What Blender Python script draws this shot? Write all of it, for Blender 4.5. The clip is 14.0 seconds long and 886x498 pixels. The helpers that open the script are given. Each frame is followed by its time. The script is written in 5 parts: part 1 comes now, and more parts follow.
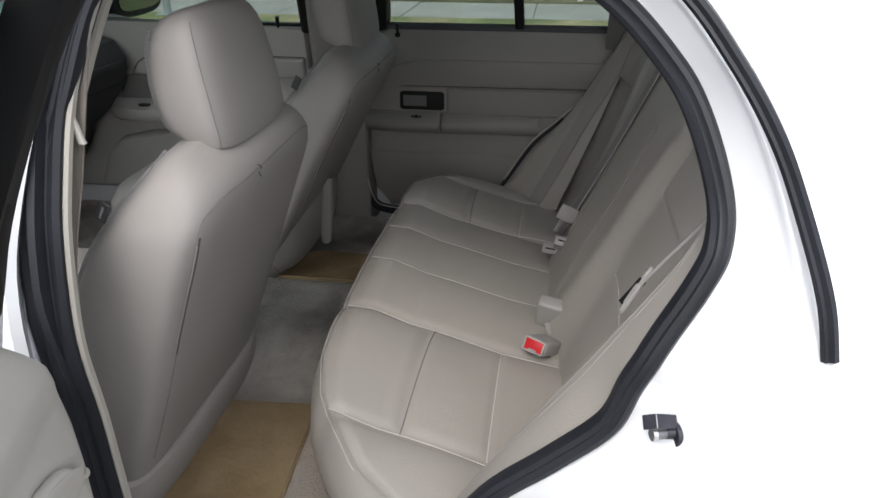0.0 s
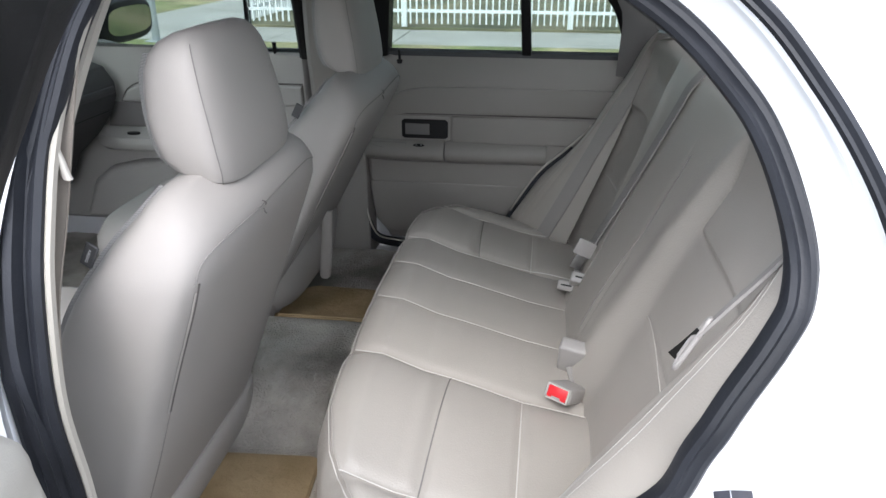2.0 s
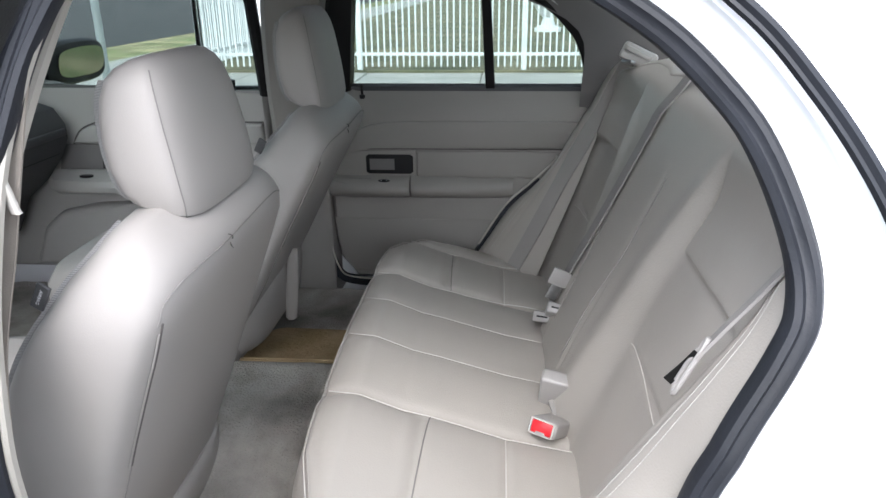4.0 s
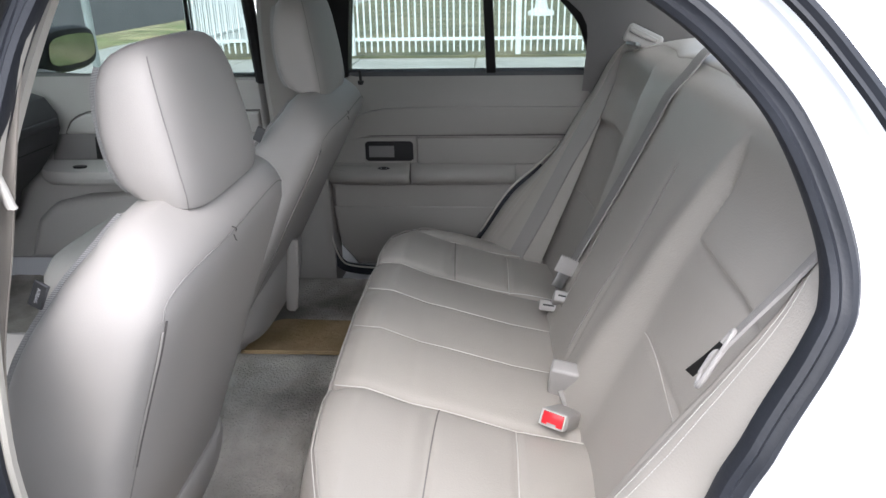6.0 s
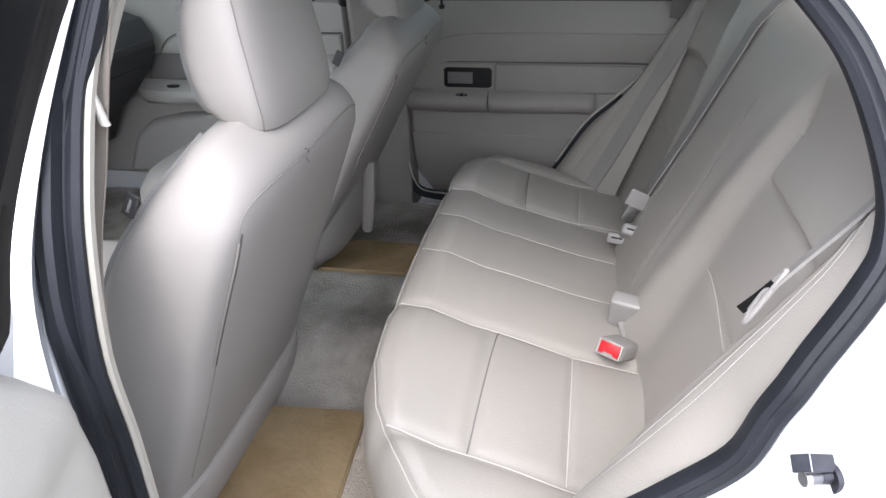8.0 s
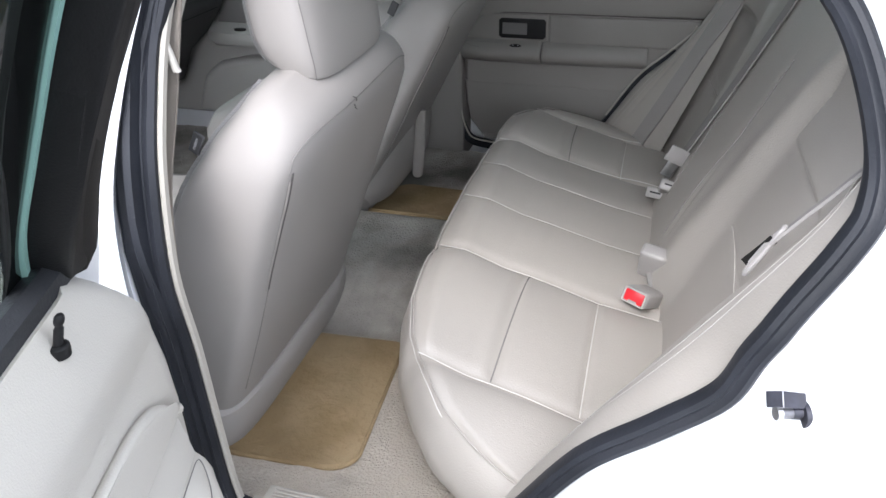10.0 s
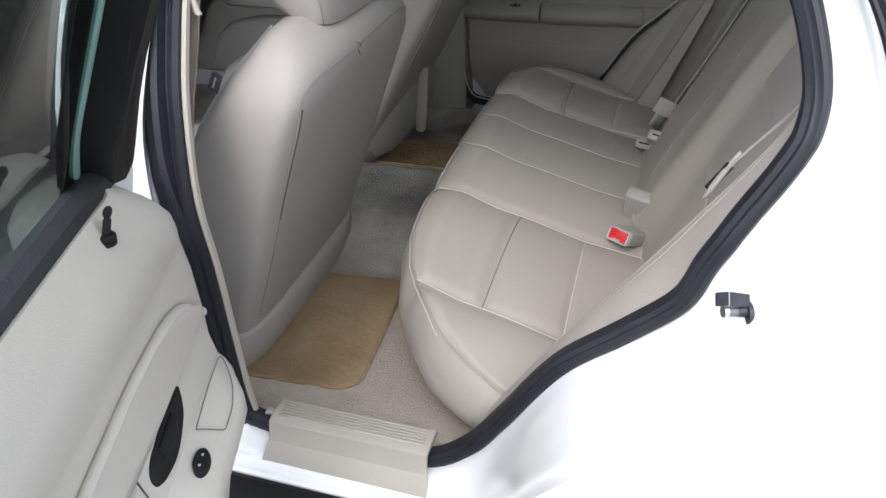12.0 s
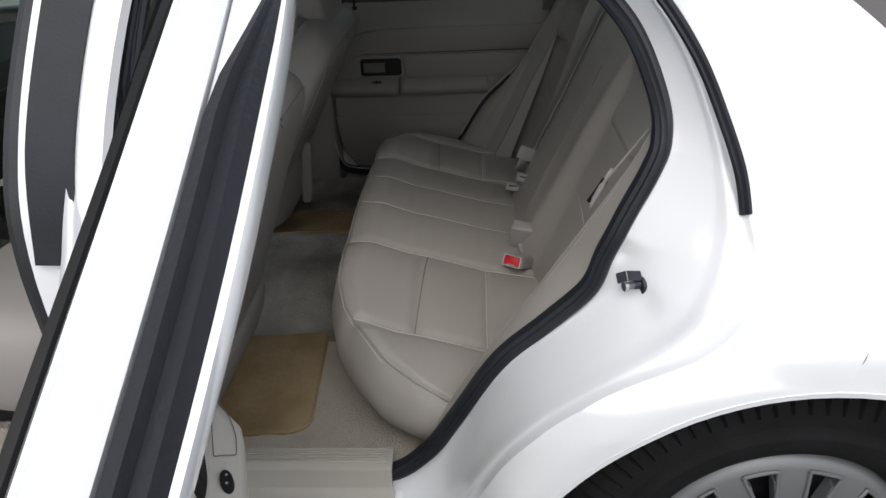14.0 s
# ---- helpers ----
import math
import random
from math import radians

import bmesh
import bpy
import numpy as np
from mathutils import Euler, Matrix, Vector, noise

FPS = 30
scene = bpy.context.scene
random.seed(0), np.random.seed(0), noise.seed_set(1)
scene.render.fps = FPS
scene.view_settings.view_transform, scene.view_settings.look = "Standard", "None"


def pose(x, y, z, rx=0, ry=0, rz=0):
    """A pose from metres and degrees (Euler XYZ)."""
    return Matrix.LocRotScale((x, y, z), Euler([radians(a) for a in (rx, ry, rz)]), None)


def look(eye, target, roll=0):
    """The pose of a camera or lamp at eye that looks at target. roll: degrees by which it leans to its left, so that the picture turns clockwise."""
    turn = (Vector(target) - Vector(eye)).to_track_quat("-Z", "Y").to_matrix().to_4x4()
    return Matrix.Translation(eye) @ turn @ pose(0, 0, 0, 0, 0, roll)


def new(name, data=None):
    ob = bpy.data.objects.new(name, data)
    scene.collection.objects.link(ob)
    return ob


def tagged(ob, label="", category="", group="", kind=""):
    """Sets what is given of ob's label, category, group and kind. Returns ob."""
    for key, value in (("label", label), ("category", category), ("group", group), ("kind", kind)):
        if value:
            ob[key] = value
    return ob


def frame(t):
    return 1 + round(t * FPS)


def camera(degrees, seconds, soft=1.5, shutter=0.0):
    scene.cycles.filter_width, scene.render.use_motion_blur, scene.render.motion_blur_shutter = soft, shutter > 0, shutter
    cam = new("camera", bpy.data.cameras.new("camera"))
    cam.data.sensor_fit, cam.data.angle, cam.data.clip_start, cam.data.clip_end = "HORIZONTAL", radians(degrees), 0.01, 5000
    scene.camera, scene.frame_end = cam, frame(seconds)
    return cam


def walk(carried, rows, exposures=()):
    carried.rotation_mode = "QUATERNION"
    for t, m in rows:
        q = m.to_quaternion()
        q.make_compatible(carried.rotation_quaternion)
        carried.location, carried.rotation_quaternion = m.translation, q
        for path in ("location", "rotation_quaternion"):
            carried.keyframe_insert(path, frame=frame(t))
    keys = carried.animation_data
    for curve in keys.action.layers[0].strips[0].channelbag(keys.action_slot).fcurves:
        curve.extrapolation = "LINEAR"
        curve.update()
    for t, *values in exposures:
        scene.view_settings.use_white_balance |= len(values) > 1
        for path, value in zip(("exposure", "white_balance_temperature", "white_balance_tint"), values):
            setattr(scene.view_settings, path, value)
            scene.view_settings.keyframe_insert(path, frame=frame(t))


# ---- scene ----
cam = camera(63.0, 14.0)
PATH = [
    (0, (0.209, -1.386, 1.299), (-0.073, 0.394, 0.434), -0.2),
    (0.5, (0.189, -1.383, 1.3), (-0.134, 0.428, 0.517), -1.3),
    (1, (0.167, -1.345, 1.291), (-0.15, 0.459, 0.486), -2.2),
    (1.5, (0.152, -1.305, 1.284), (-0.068, 0.518, 0.489), 0.5),
    (2, (0.146, -1.298, 1.279), (-0.105, 0.518, 0.479), 0.1),
    (2.5, (0.155, -1.293, 1.279), (-0.077, 0.53, 0.489), -0.7),
    (3, (0.144, -1.291, 1.281), (-0.06, 0.547, 0.52), 1.0),
    (3.5, (0.129, -1.28, 1.253), (-0.027, 0.589, 0.558), -0.2),
    (6, (0.096, -1.24, 1.244), (-0.034, 0.617, 0.513), -1.0),
    (6.5, (0.09, -1.245, 1.243), (-0.011, 0.608, 0.496), -1.4),
    (7, (0.098, -1.245, 1.247), (-0.003, 0.618, 0.525), -1.7),
    (7.5, (0.101, -1.253, 1.246), (-0.114, 0.55, 0.409), -1.1),
    (8, (0.126, -1.265, 1.254), (-0.222, 0.482, 0.346), -1.5),
    (10.5, (0.191, -1.358, 1.29), (-0.321, 0.27, 0.248), -1.2),
    (11, (0.209, -1.39, 1.291), (-0.327, 0.226, 0.242), -1.1),
    (11.5, (0.219, -1.418, 1.291), (-0.317, 0.189, 0.227), -1.9),
    (12, (0.228, -1.437, 1.287), (-0.276, 0.16, 0.194), -1.6),
    (12.5, (0.237, -1.45, 1.281), (-0.238, 0.134, 0.156), -1.4),
    (13, (0.228, -1.473, 1.283), (-0.135, 0.137, 0.155), -2.6),
    (13.5, (0.183, -1.543, 1.302), (0.009, 0.148, 0.247), -1.6),
    (14, (0.132, -1.645, 1.322), (0.026, 0.125, 0.399), -2.6),
]
EXPOSURE = [(0.0, 1.4, 6500, 11), (0.7, 1.8, 6400, 11), (1.5, 2.12, 6250, 11), (3.0, 2.32, 6150, 11), (6.5, 2.42, 6200, 13), (8.0, 2.42, 6200, 13.5), (10.5, 2.22, 6150, 11.5), (11.5, 1.92, 6250, 11), (12.5, 1.58, 6450, 11), (14.0, 0.68, 6500, 10)]
walk(cam, [(t, look(eye, target, roll)) for t, eye, target, roll in PATH], EXPOSURE)

# ---- light: bright overcast day, softer sun from the open side of the car ----
world = bpy.data.worlds.new("sky")
scene.world = world
world.use_nodes = True
wn, wl = world.node_tree.nodes, world.node_tree.links
sky = wn.new("ShaderNodeTexSky")
sky.sky_type, sky.sun_disc = "NISHITA", False
sky.sun_elevation, sky.sun_rotation = radians(54), radians(186)
sky.dust_density, sky.air_density, sky.ozone_density = 2.5, 1.0, 1.0
wn["Background"].inputs["Strength"].default_value = 0.15
haze = wn.new("ShaderNodeHueSaturation")
haze.inputs["Saturation"].default_value = 0.35
wl.new(sky.outputs["Color"], haze.inputs["Color"])
wl.new(haze.outputs["Color"], wn["Background"].inputs["Color"])
sun = new("sun", bpy.data.lights.new("sun", "SUN"))
sun.data.energy, sun.data.angle, sun.data.color = 0.5, radians(90), (1.0, 0.985, 0.98)
sun.matrix_world = look((-0.3, -3.3, 5.15), (0, 0, 0.6))


# ---- materials ----
def material(name, colour, rough=0.6, metal=0.0, vary=0.12, scale=6.0, grain=0.0, grain_scale=300.0, coat=0.0,
             spec=0.5, second=None, second_scale=2.0, second_amount=0.5, clump=0.0, clump_scale=40.0):
    """Principled surface with large soft variation, fine grain bump and an optional second colour in patches."""
    m = bpy.data.materials.new(name)
    m.use_nodes = True
    n, l = m.node_tree.nodes, m.node_tree.links
    b = n["Principled BSDF"]
    b.inputs["Roughness"].default_value, b.inputs["Metallic"].default_value = rough, metal
    b.inputs["Coat Weight"].default_value, b.inputs["Coat Roughness"].default_value = coat, 0.05
    b.inputs["Specular IOR Level"].default_value = spec
    co = n.new("ShaderNodeTexCoord")
    big = n.new("ShaderNodeTexNoise")
    big.inputs["Scale"].default_value, big.inputs["Detail"].default_value = scale, 5
    l.new(co.outputs["Object"], big.inputs["Vector"])
    ramp = n.new("ShaderNodeMapRange")
    ramp.inputs["From Min"].default_value, ramp.inputs["From Max"].default_value = 0.3, 0.7
    ramp.inputs["To Min"].default_value, ramp.inputs["To Max"].default_value = 1 - vary, 1 + vary
    l.new(big.outputs["Fac"], ramp.inputs["Value"])
    mix = n.new("ShaderNodeMix")
    mix.data_type, mix.blend_type = "RGBA", "MULTIPLY"
    mix.inputs["Factor"].default_value = 1.0
    mix.inputs["A"].default_value = (*colour, 1)
    if second:
        patch = n.new("ShaderNodeTexNoise")
        patch.inputs["Scale"].default_value, patch.inputs["Detail"].default_value = second_scale, 6
        l.new(co.outputs["Object"], patch.inputs["Vector"])
        pr = n.new("ShaderNodeMapRange")
        pr.inputs["From Min"].default_value, pr.inputs["From Max"].default_value = 0.42, 0.62
        pr.inputs["To Max"].default_value = second_amount
        l.new(patch.outputs["Fac"], pr.inputs["Value"])
        two = n.new("ShaderNodeMix")
        two.data_type = "RGBA"
        two.inputs["A"].default_value, two.inputs["B"].default_value = (*colour, 1), (*second, 1)
        l.new(pr.outputs["Result"], two.inputs["Factor"])
        l.new(two.outputs["Result"], mix.inputs["A"])
    l.new(ramp.outputs["Result"], mix.inputs["B"])
    l.new(mix.outputs["Result"], b.inputs["Base Color"])
    rr = n.new("ShaderNodeMapRange")
    rr.inputs["To Min"].default_value, rr.inputs["To Max"].default_value = max(0.02, rough - 0.08), min(1, rough + 0.08)
    l.new(big.outputs["Fac"], rr.inputs["Value"])
    l.new(rr.outputs["Result"], b.inputs["Roughness"])
    if grain or clump:
        fine = n.new("ShaderNodeTexNoise")
        fine.inputs["Scale"].default_value, fine.inputs["Detail"].default_value = grain_scale, 3
        l.new(co.outputs["Object"], fine.inputs["Vector"])
        bump = n.new("ShaderNodeBump")
        bump.inputs["Strength"].default_value, bump.inputs["Distance"].default_value = grain, 0.002
        l.new(fine.outputs["Fac"], bump.inputs["Height"])
        last = bump
        if clump:
            tuft = n.new("ShaderNodeTexNoise")
            tuft.inputs["Scale"].default_value, tuft.inputs["Detail"].default_value = clump_scale, 4
            l.new(co.outputs["Object"], tuft.inputs["Vector"])
            last = n.new("ShaderNodeBump")
            last.inputs["Strength"].default_value, last.inputs["Distance"].default_value = clump, 0.01
            l.new(tuft.outputs["Fac"], last.inputs["Height"])
            l.new(bump.outputs["Normal"], last.inputs["Normal"])
        l.new(last.outputs["Normal"], b.inputs["Normal"])
    return m


def glass_material(name, tint, rough=0.0):
    m = bpy.data.materials.new(name)
    m.use_nodes = True
    b = m.node_tree.nodes["Principled BSDF"]
    b.inputs["Base Color"].default_value = (*tint, 1)
    b.inputs["Transmission Weight"].default_value, b.inputs["Roughness"].default_value = 1.0, rough
    b.inputs["IOR"].default_value = 1.45
    return m


LEATHER = material("taupe_leather", (0.325, 0.300, 0.268), 0.42, spec=0.4, vary=0.05, scale=5, grain=0.25, grain_scale=420, clump=0.10, clump_scale=14)
COVER = material("taupe_seat_back", (0.268, 0.250, 0.234), 0.60, spec=0.3, vary=0.05, scale=4, grain=0.12, grain_scale=700, clump=0.06, clump_scale=9)
CLOTH = material("ribbed_grey_cloth", (0.24, 0.23, 0.22), 0.9, grain=0.6, grain_scale=700)
THREAD = material("pale_thread", (0.50, 0.475, 0.44), 0.7, vary=0.05)
SEAMMID = material("taupe_seam", (0.17, 0.158, 0.15), 0.8)
SEAMDARK = material("dark_seam", (0.08, 0.072, 0.068), 0.8)
TRIM = material("beige_trim_plastic", (0.42, 0.395, 0.355), 0.55, vary=0.03, scale=3, grain=0.25, grain_scale=600)
SILLTRIM = material("beige_sill_plastic", (0.37, 0.345, 0.300), 0.5, vary=0.05, scale=8, grain=0.3, grain_scale=600)
# One door vinyl in two colours: lighter near, darkened far to paint its shade
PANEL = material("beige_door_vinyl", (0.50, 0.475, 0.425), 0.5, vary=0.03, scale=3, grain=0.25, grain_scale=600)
SHADEDVINYL = material("shaded_door_vinyl", (0.22, 0.205, 0.19), 0.55, vary=0.04, scale=3, grain=0.3, grain_scale=550)
SHELF = material("shelf_cloth", (0.055, 0.053, 0.052), 0.9, vary=0.1, grain=0.5, grain_scale=500, spec=0.1)
GREYTRIM = material("pillar_trim", (0.13, 0.124, 0.12), 0.75, vary=0.05, grain=0.4, grain_scale=500)
BUCKLE = material("buckle_plastic", (0.30, 0.285, 0.27), 0.4, vary=0.03)
WEBBING = material("belt_webbing", (0.250, 0.236, 0.222), 0.6, vary=0.04, grain=0.5, grain_scale=900)
RED = material("red_button", (0.55, 0.018, 0.025), 0.3, vary=0.03)
# One carpet twice: greyed for dirt and shade, then paler where door light falls
CARPET = material("grey_carpet", (0.33, 0.31, 0.28), 0.98, vary=0.25, scale=9, grain=1.0, grain_scale=380, spec=0.1, second=(0.13, 0.122, 0.11), second_scale=7, second_amount=0.7, clump=0.8, clump_scale=210)
LITCARPET = material("lit_beige_carpet", (0.48, 0.435, 0.370), 0.98, vary=0.18, scale=14, grain=1.0, grain_scale=420, spec=0.1, second=(0.33, 0.29, 0.24), second_scale=14, second_amount=0.5, clump=0.8, clump_scale=230)
MAT = material("tan_carpet_mat", (0.22, 0.158, 0.085), 0.95, vary=0.16, scale=7, grain=0.9, grain_scale=500, spec=0.1, second=(0.29, 0.218, 0.128), second_scale=8, second_amount=0.9, clump=0.4, clump_scale=90)
RUBBER = material("black_rubber", (0.022, 0.023, 0.026), 0.5, vary=0.3, scale=12, grain=0.3, grain_scale=300)
SEAL = material("grey_rubber_seal", (0.013, 0.0145, 0.019), 0.5, spec=0.35, vary=0.3, scale=10, grain=0.2, grain_scale=250)
BLACK = material("black_plastic", (0.008, 0.008, 0.0085), 0.55, spec=0.25, vary=0.2, grain=0.15, grain_scale=500)
DASH = material("dark_dash_vinyl", (0.035, 0.035, 0.036), 0.6, vary=0.15, grain=0.4, grain_scale=500)
PAINT = material("white_car_paint", (0.80, 0.81, 0.82), 0.25, vary=0.015, scale=2, coat=1.0)
STEEL = material("worn_steel", (0.42, 0.42, 0.42), 0.35, metal=1.0, vary=0.2, scale=60)
PINSTEEL = material("dull_steel", (0.16, 0.16, 0.17), 0.4, metal=0.8, vary=0.25, scale=70)
DARKSTEEL = material("greased_steel", (0.022, 0.022, 0.03), 0.35, metal=0.15, vary=0.4, scale=80)
COVERSILVER = material("silver_wheel_cover", (0.17, 0.174, 0.178), 0.42, metal=0.3, vary=0.06, scale=8)
TYRE = material("tyre_rubber", (0.009, 0.009, 0.0095), 0.85, spec=0.2, vary=0.3, scale=18, grain=0.5, grain_scale=200)
ASPHALT = material("asphalt", (0.055, 0.054, 0.052), 0.9, vary=0.3, scale=3, grain=1.0, grain_scale=90, clump=0.6, clump_scale=60)
CONCRETE = material("sidewalk_concrete", (0.40, 0.395, 0.36), 0.9, vary=0.12, scale=1.5, grain=0.5, grain_scale=80, second=(0.31, 0.30, 0.265), second_scale=0.8, second_amount=0.5)
GRASS = material("dry_grass", (0.16, 0.19, 0.07), 0.95, vary=0.3, scale=2, grain=1.0, grain_scale=60, second=(0.36, 0.31, 0.17), second_scale=1.2, second_amount=0.9, clump=1.0, clump_scale=14)
LAWN = material("shaded_lawn", (0.12, 0.125, 0.07), 0.95, vary=0.3, scale=1.5, grain=1.0, grain_scale=40, second=(0.24, 0.21, 0.13), second_scale=0.9, second_amount=0.8, clump=1.0, clump_scale=10)
FENCEWHITE = material("white_fence_paint", (0.80, 0.82, 0.82), 0.45, vary=0.04)
POLE = material("galvanised_pole", (0.33, 0.36, 0.37), 0.5, metal=0.3, vary=0.1)
STUCCO = material("pale_stucco", (0.55, 0.52, 0.46), 0.9, vary=0.08, scale=0.6, grain=0.5, grain_scale=40)
BRICKRED = material("house_roof", (0.18, 0.12, 0.10), 0.9, vary=0.2, scale=1.0)
GLASS = glass_material("green_tinted_glass", (0.31, 0.37, 0.355))
# near door glass: tint stands in for dark reflections and the cabin behind
DARKENEDGLASS = glass_material("darkened_glass", (0.30, 0.36, 0.34))
GLASSEDGE = material("green_glass_edge", (0.33, 0.56, 0.50), 0.25, vary=0.05)
MIRROR = material("mirror_glass", (0.36, 0.37, 0.38), 0.02, metal=1.0, vary=0.0)
# the beige door vinyl again, toned down as if shaded across the cabin
SHADEDFRONT = material("shaded_front_vinyl", (0.29, 0.28, 0.265), 0.55, vary=0.04, scale=3, grain=0.3, grain_scale=550)
STITCH = material("stitch_thread", (0.40, 0.385, 0.365), 0.8, vary=0.05)
BELTBROWN = material("brown_belt_webbing", (0.27, 0.235, 0.20), 0.7, vary=0.08, grain=0.5, grain_scale=900)
LABEL = material("label_print", (0.45, 0.45, 0.45), 0.7, vary=0.0)

# woven ribs of the cloth edging
cn, cl = CLOTH.node_tree.nodes, CLOTH.node_tree.links
rib = cn.new("ShaderNodeTexWave")
rib.wave_type, rib.bands_direction = "BANDS", "Z"
rib.inputs["Scale"].default_value, rib.inputs["Distortion"].default_value = 190.0, 0.5
rib_ramp = cn.new("ShaderNodeMix")
rib_ramp.data_type = "RGBA"
rib_ramp.inputs["A"].default_value, rib_ramp.inputs["B"].default_value = (0.10, 0.10, 0.10, 1), (0.34, 0.33, 0.32, 1)
rib_at = cn.new("ShaderNodeTexCoord")
cl.new(rib_at.outputs["Object"], rib.inputs["Vector"])
cl.new(rib.outputs["Fac"], rib_ramp.inputs["Factor"])
cl.new(rib_ramp.outputs["Result"], cn["Principled BSDF"].inputs["Base Color"])


# ---- geometry helpers ----
def finish(bm, m=None, smooth=40):
    if m is not None:
        bmesh.ops.transform(bm, matrix=m, verts=bm.verts)
    bmesh.ops.remove_doubles(bm, verts=bm.verts, dist=1e-6)
    bmesh.ops.recalc_face_normals(bm, faces=bm.faces)
    for f in bm.faces:
        f.smooth = True
    for e in bm.edges:
        if len(e.link_faces) == 2 and e.calc_face_angle(0) > radians(smooth):
            e.smooth = False


def part(name, bm, mat, parent=None, label="", m=None, smooth=40):
    """Links a bmesh as one mesh object, under a thing or part where one is given."""
    finish(bm, m, smooth)
    data = bpy.data.meshes.new(name)
    bm.to_mesh(data)
    bm.free()
    data.materials.append(mat)
    ob = new(name, data)
    if parent is not None:
        ob.parent = parent
        ob.matrix_parent_inverse = parent.matrix_world.inverted()
    if label:
        ob["label"] = label
    return ob


def thing(name, label, category, at=(0, 0, 0), group="", kind=""):
    ob = new(name)
    ob.location = at
    ob.empty_display_size = 0.05
    bpy.context.view_layer.update()
    return tagged(ob, label, category, group, kind)


def box(x0, x1, y0, y1, z0, z1, bevel=0.0, seg=2, bm=None):
    bm = bm or bmesh.new()
    r = bmesh.ops.create_cube(bm, size=1.0, matrix=Matrix.Translation(((x0 + x1) / 2, (y0 + y1) / 2, (z0 + z1) / 2)) @ Matrix.Diagonal((abs(x1 - x0), abs(y1 - y0), abs(z1 - z0), 1)))
    if bevel:
        edges = list({e for v in r["verts"] for e in v.link_edges})
        bmesh.ops.bevel(bm, geom=edges, offset=bevel, segments=seg, affect="EDGES", profile=0.5, clamp_overlap=True)
    return bm


def rod(p, q, r0, r1=None, seg=12, bm=None):
    bm = bm or bmesh.new()
    p, q = Vector(p), Vector(q)
    d = q - p
    m = Matrix.Translation((p + q) / 2) @ d.to_track_quat("Z", "Y").to_matrix().to_4x4()
    bmesh.ops.create_cone(bm, cap_ends=True, segments=seg, radius1=r0, radius2=r0 if r1 is None else r1, depth=d.length, matrix=m)
    return bm


def grid(f, nu, nv, bm=None, closed_u=False, closed_v=False):
    """A sheet of quads; f(a, b) with a, b in 0..1 gives the point."""
    bm = bm or bmesh.new()
    vs = [[bm.verts.new(f(i / nu, j / nv)) for j in range(nv + (not closed_v))] for i in range(nu + (not closed_u))]
    for i in range(nu):
        for j in range(nv):
            a, b = (i + 1) % len(vs), (j + 1) % len(vs[0])
            bm.faces.new((vs[i][j], vs[a][j], vs[a][b], vs[i][b]))
    return bm


def thicken(bm, d):
    """Gives an open sheet a back at distance d along its normals."""
    bmesh.ops.recalc_face_normals(bm, faces=bm.faces)
    bmesh.ops.solidify(bm, geom=bm.faces[:], thickness=d)
    return bm


def spline(pts, n, closed=False):
    """Catmull-Rom through the points, n steps a span."""
    pts = [Vector(p) for p in pts]
    k = len(pts)
    out = []
    for i in range(k if closed else k - 1):
        g = (lambda q: pts[q % k]) if closed else (lambda q: pts[min(max(q, 0), k - 1)])
        p0, p1, p2, p3 = g(i - 1), g(i), g(i + 1), g(i + 2)
        for s in range(n):
            t = s / n
            out.append(0.5 * (2 * p1 + (p2 - p0) * t + (2 * p0 - 5 * p1 + 4 * p2 - p3) * t * t + (3 * p1 - p0 - 3 * p2 + p3) * t ** 3))
    if not closed:
        out.append(pts[-1])
    return out


def sweep(pts, section, depth, closed=False, flip=1.0, bm=None, cap=True, scales=None):
    """Sweeps a closed section of (out, deep) offsets along a line; deep runs along the vector depth."""
    bm = bm or bmesh.new()
    n = len(pts)
    rings = []
    for i, p in enumerate(pts):
        a = pts[(i - 1) % n] if closed else pts[max(i - 1, 0)]
        b = pts[(i + 1) % n] if closed else pts[min(i + 1, n - 1)]
        t = (Vector(b) - Vector(a)).normalized()
        d = Vector(depth(Vector(p)) if callable(depth) else depth)
        d = (d - t * d.dot(t)).normalized()
        o = t.cross(d) * flip
        k = scales[i] if scales else 1.0
        rings.append([bm.verts.new(Vector(p) + o * (u * k) + d * (w * k)) for u, w in section])
    m = len(section)
    for i in range(n if closed else n - 1):
        r, s = rings[i], rings[(i + 1) % n]
        for j in range(m):
            bm.faces.new((r[j], r[(j + 1) % m], s[(j + 1) % m], s[j]))
    if cap and not closed:
        bm.faces.new(rings[0])
        bm.faces.new(rings[-1])
    return bm


def ring(r, n=8, q=None):
    return [(r * math.cos(2 * math.pi * i / n), (q or r) * math.sin(2 * math.pi * i / n)) for i in range(n)]


def tube(pts, r, closed=False, n=8, bm=None, depth=(0.31, 0.52, 0.79)):
    return sweep([Vector(p) for p in pts], ring(r, n), depth, closed, bm=bm)


def plate(outline, to3, d0, d1, bevel=0.0, seg=2):
    """A flat plate: outline of (a, b), to3(a, b, d) gives the place; d0 back, d1 front."""
    bm = bmesh.new()
    back = [bm.verts.new(to3(a, b, d0)) for a, b in outline]
    front = [bm.verts.new(to3(a, b, d1)) for a, b in outline]
    n = len(outline)
    bm.faces.new(back)
    face = bm.faces.new(front)
    for i in range(n):
        bm.faces.new((back[i], back[(i + 1) % n], front[(i + 1) % n], front[i]))
    if bevel:
        bmesh.ops.bevel(bm, geom=face.edges[:], offset=bevel, segments=seg, affect="EDGES", profile=0.5, clamp_overlap=True)
    return bm


def lerp(a, b, t):
    return a + (b - a) * t


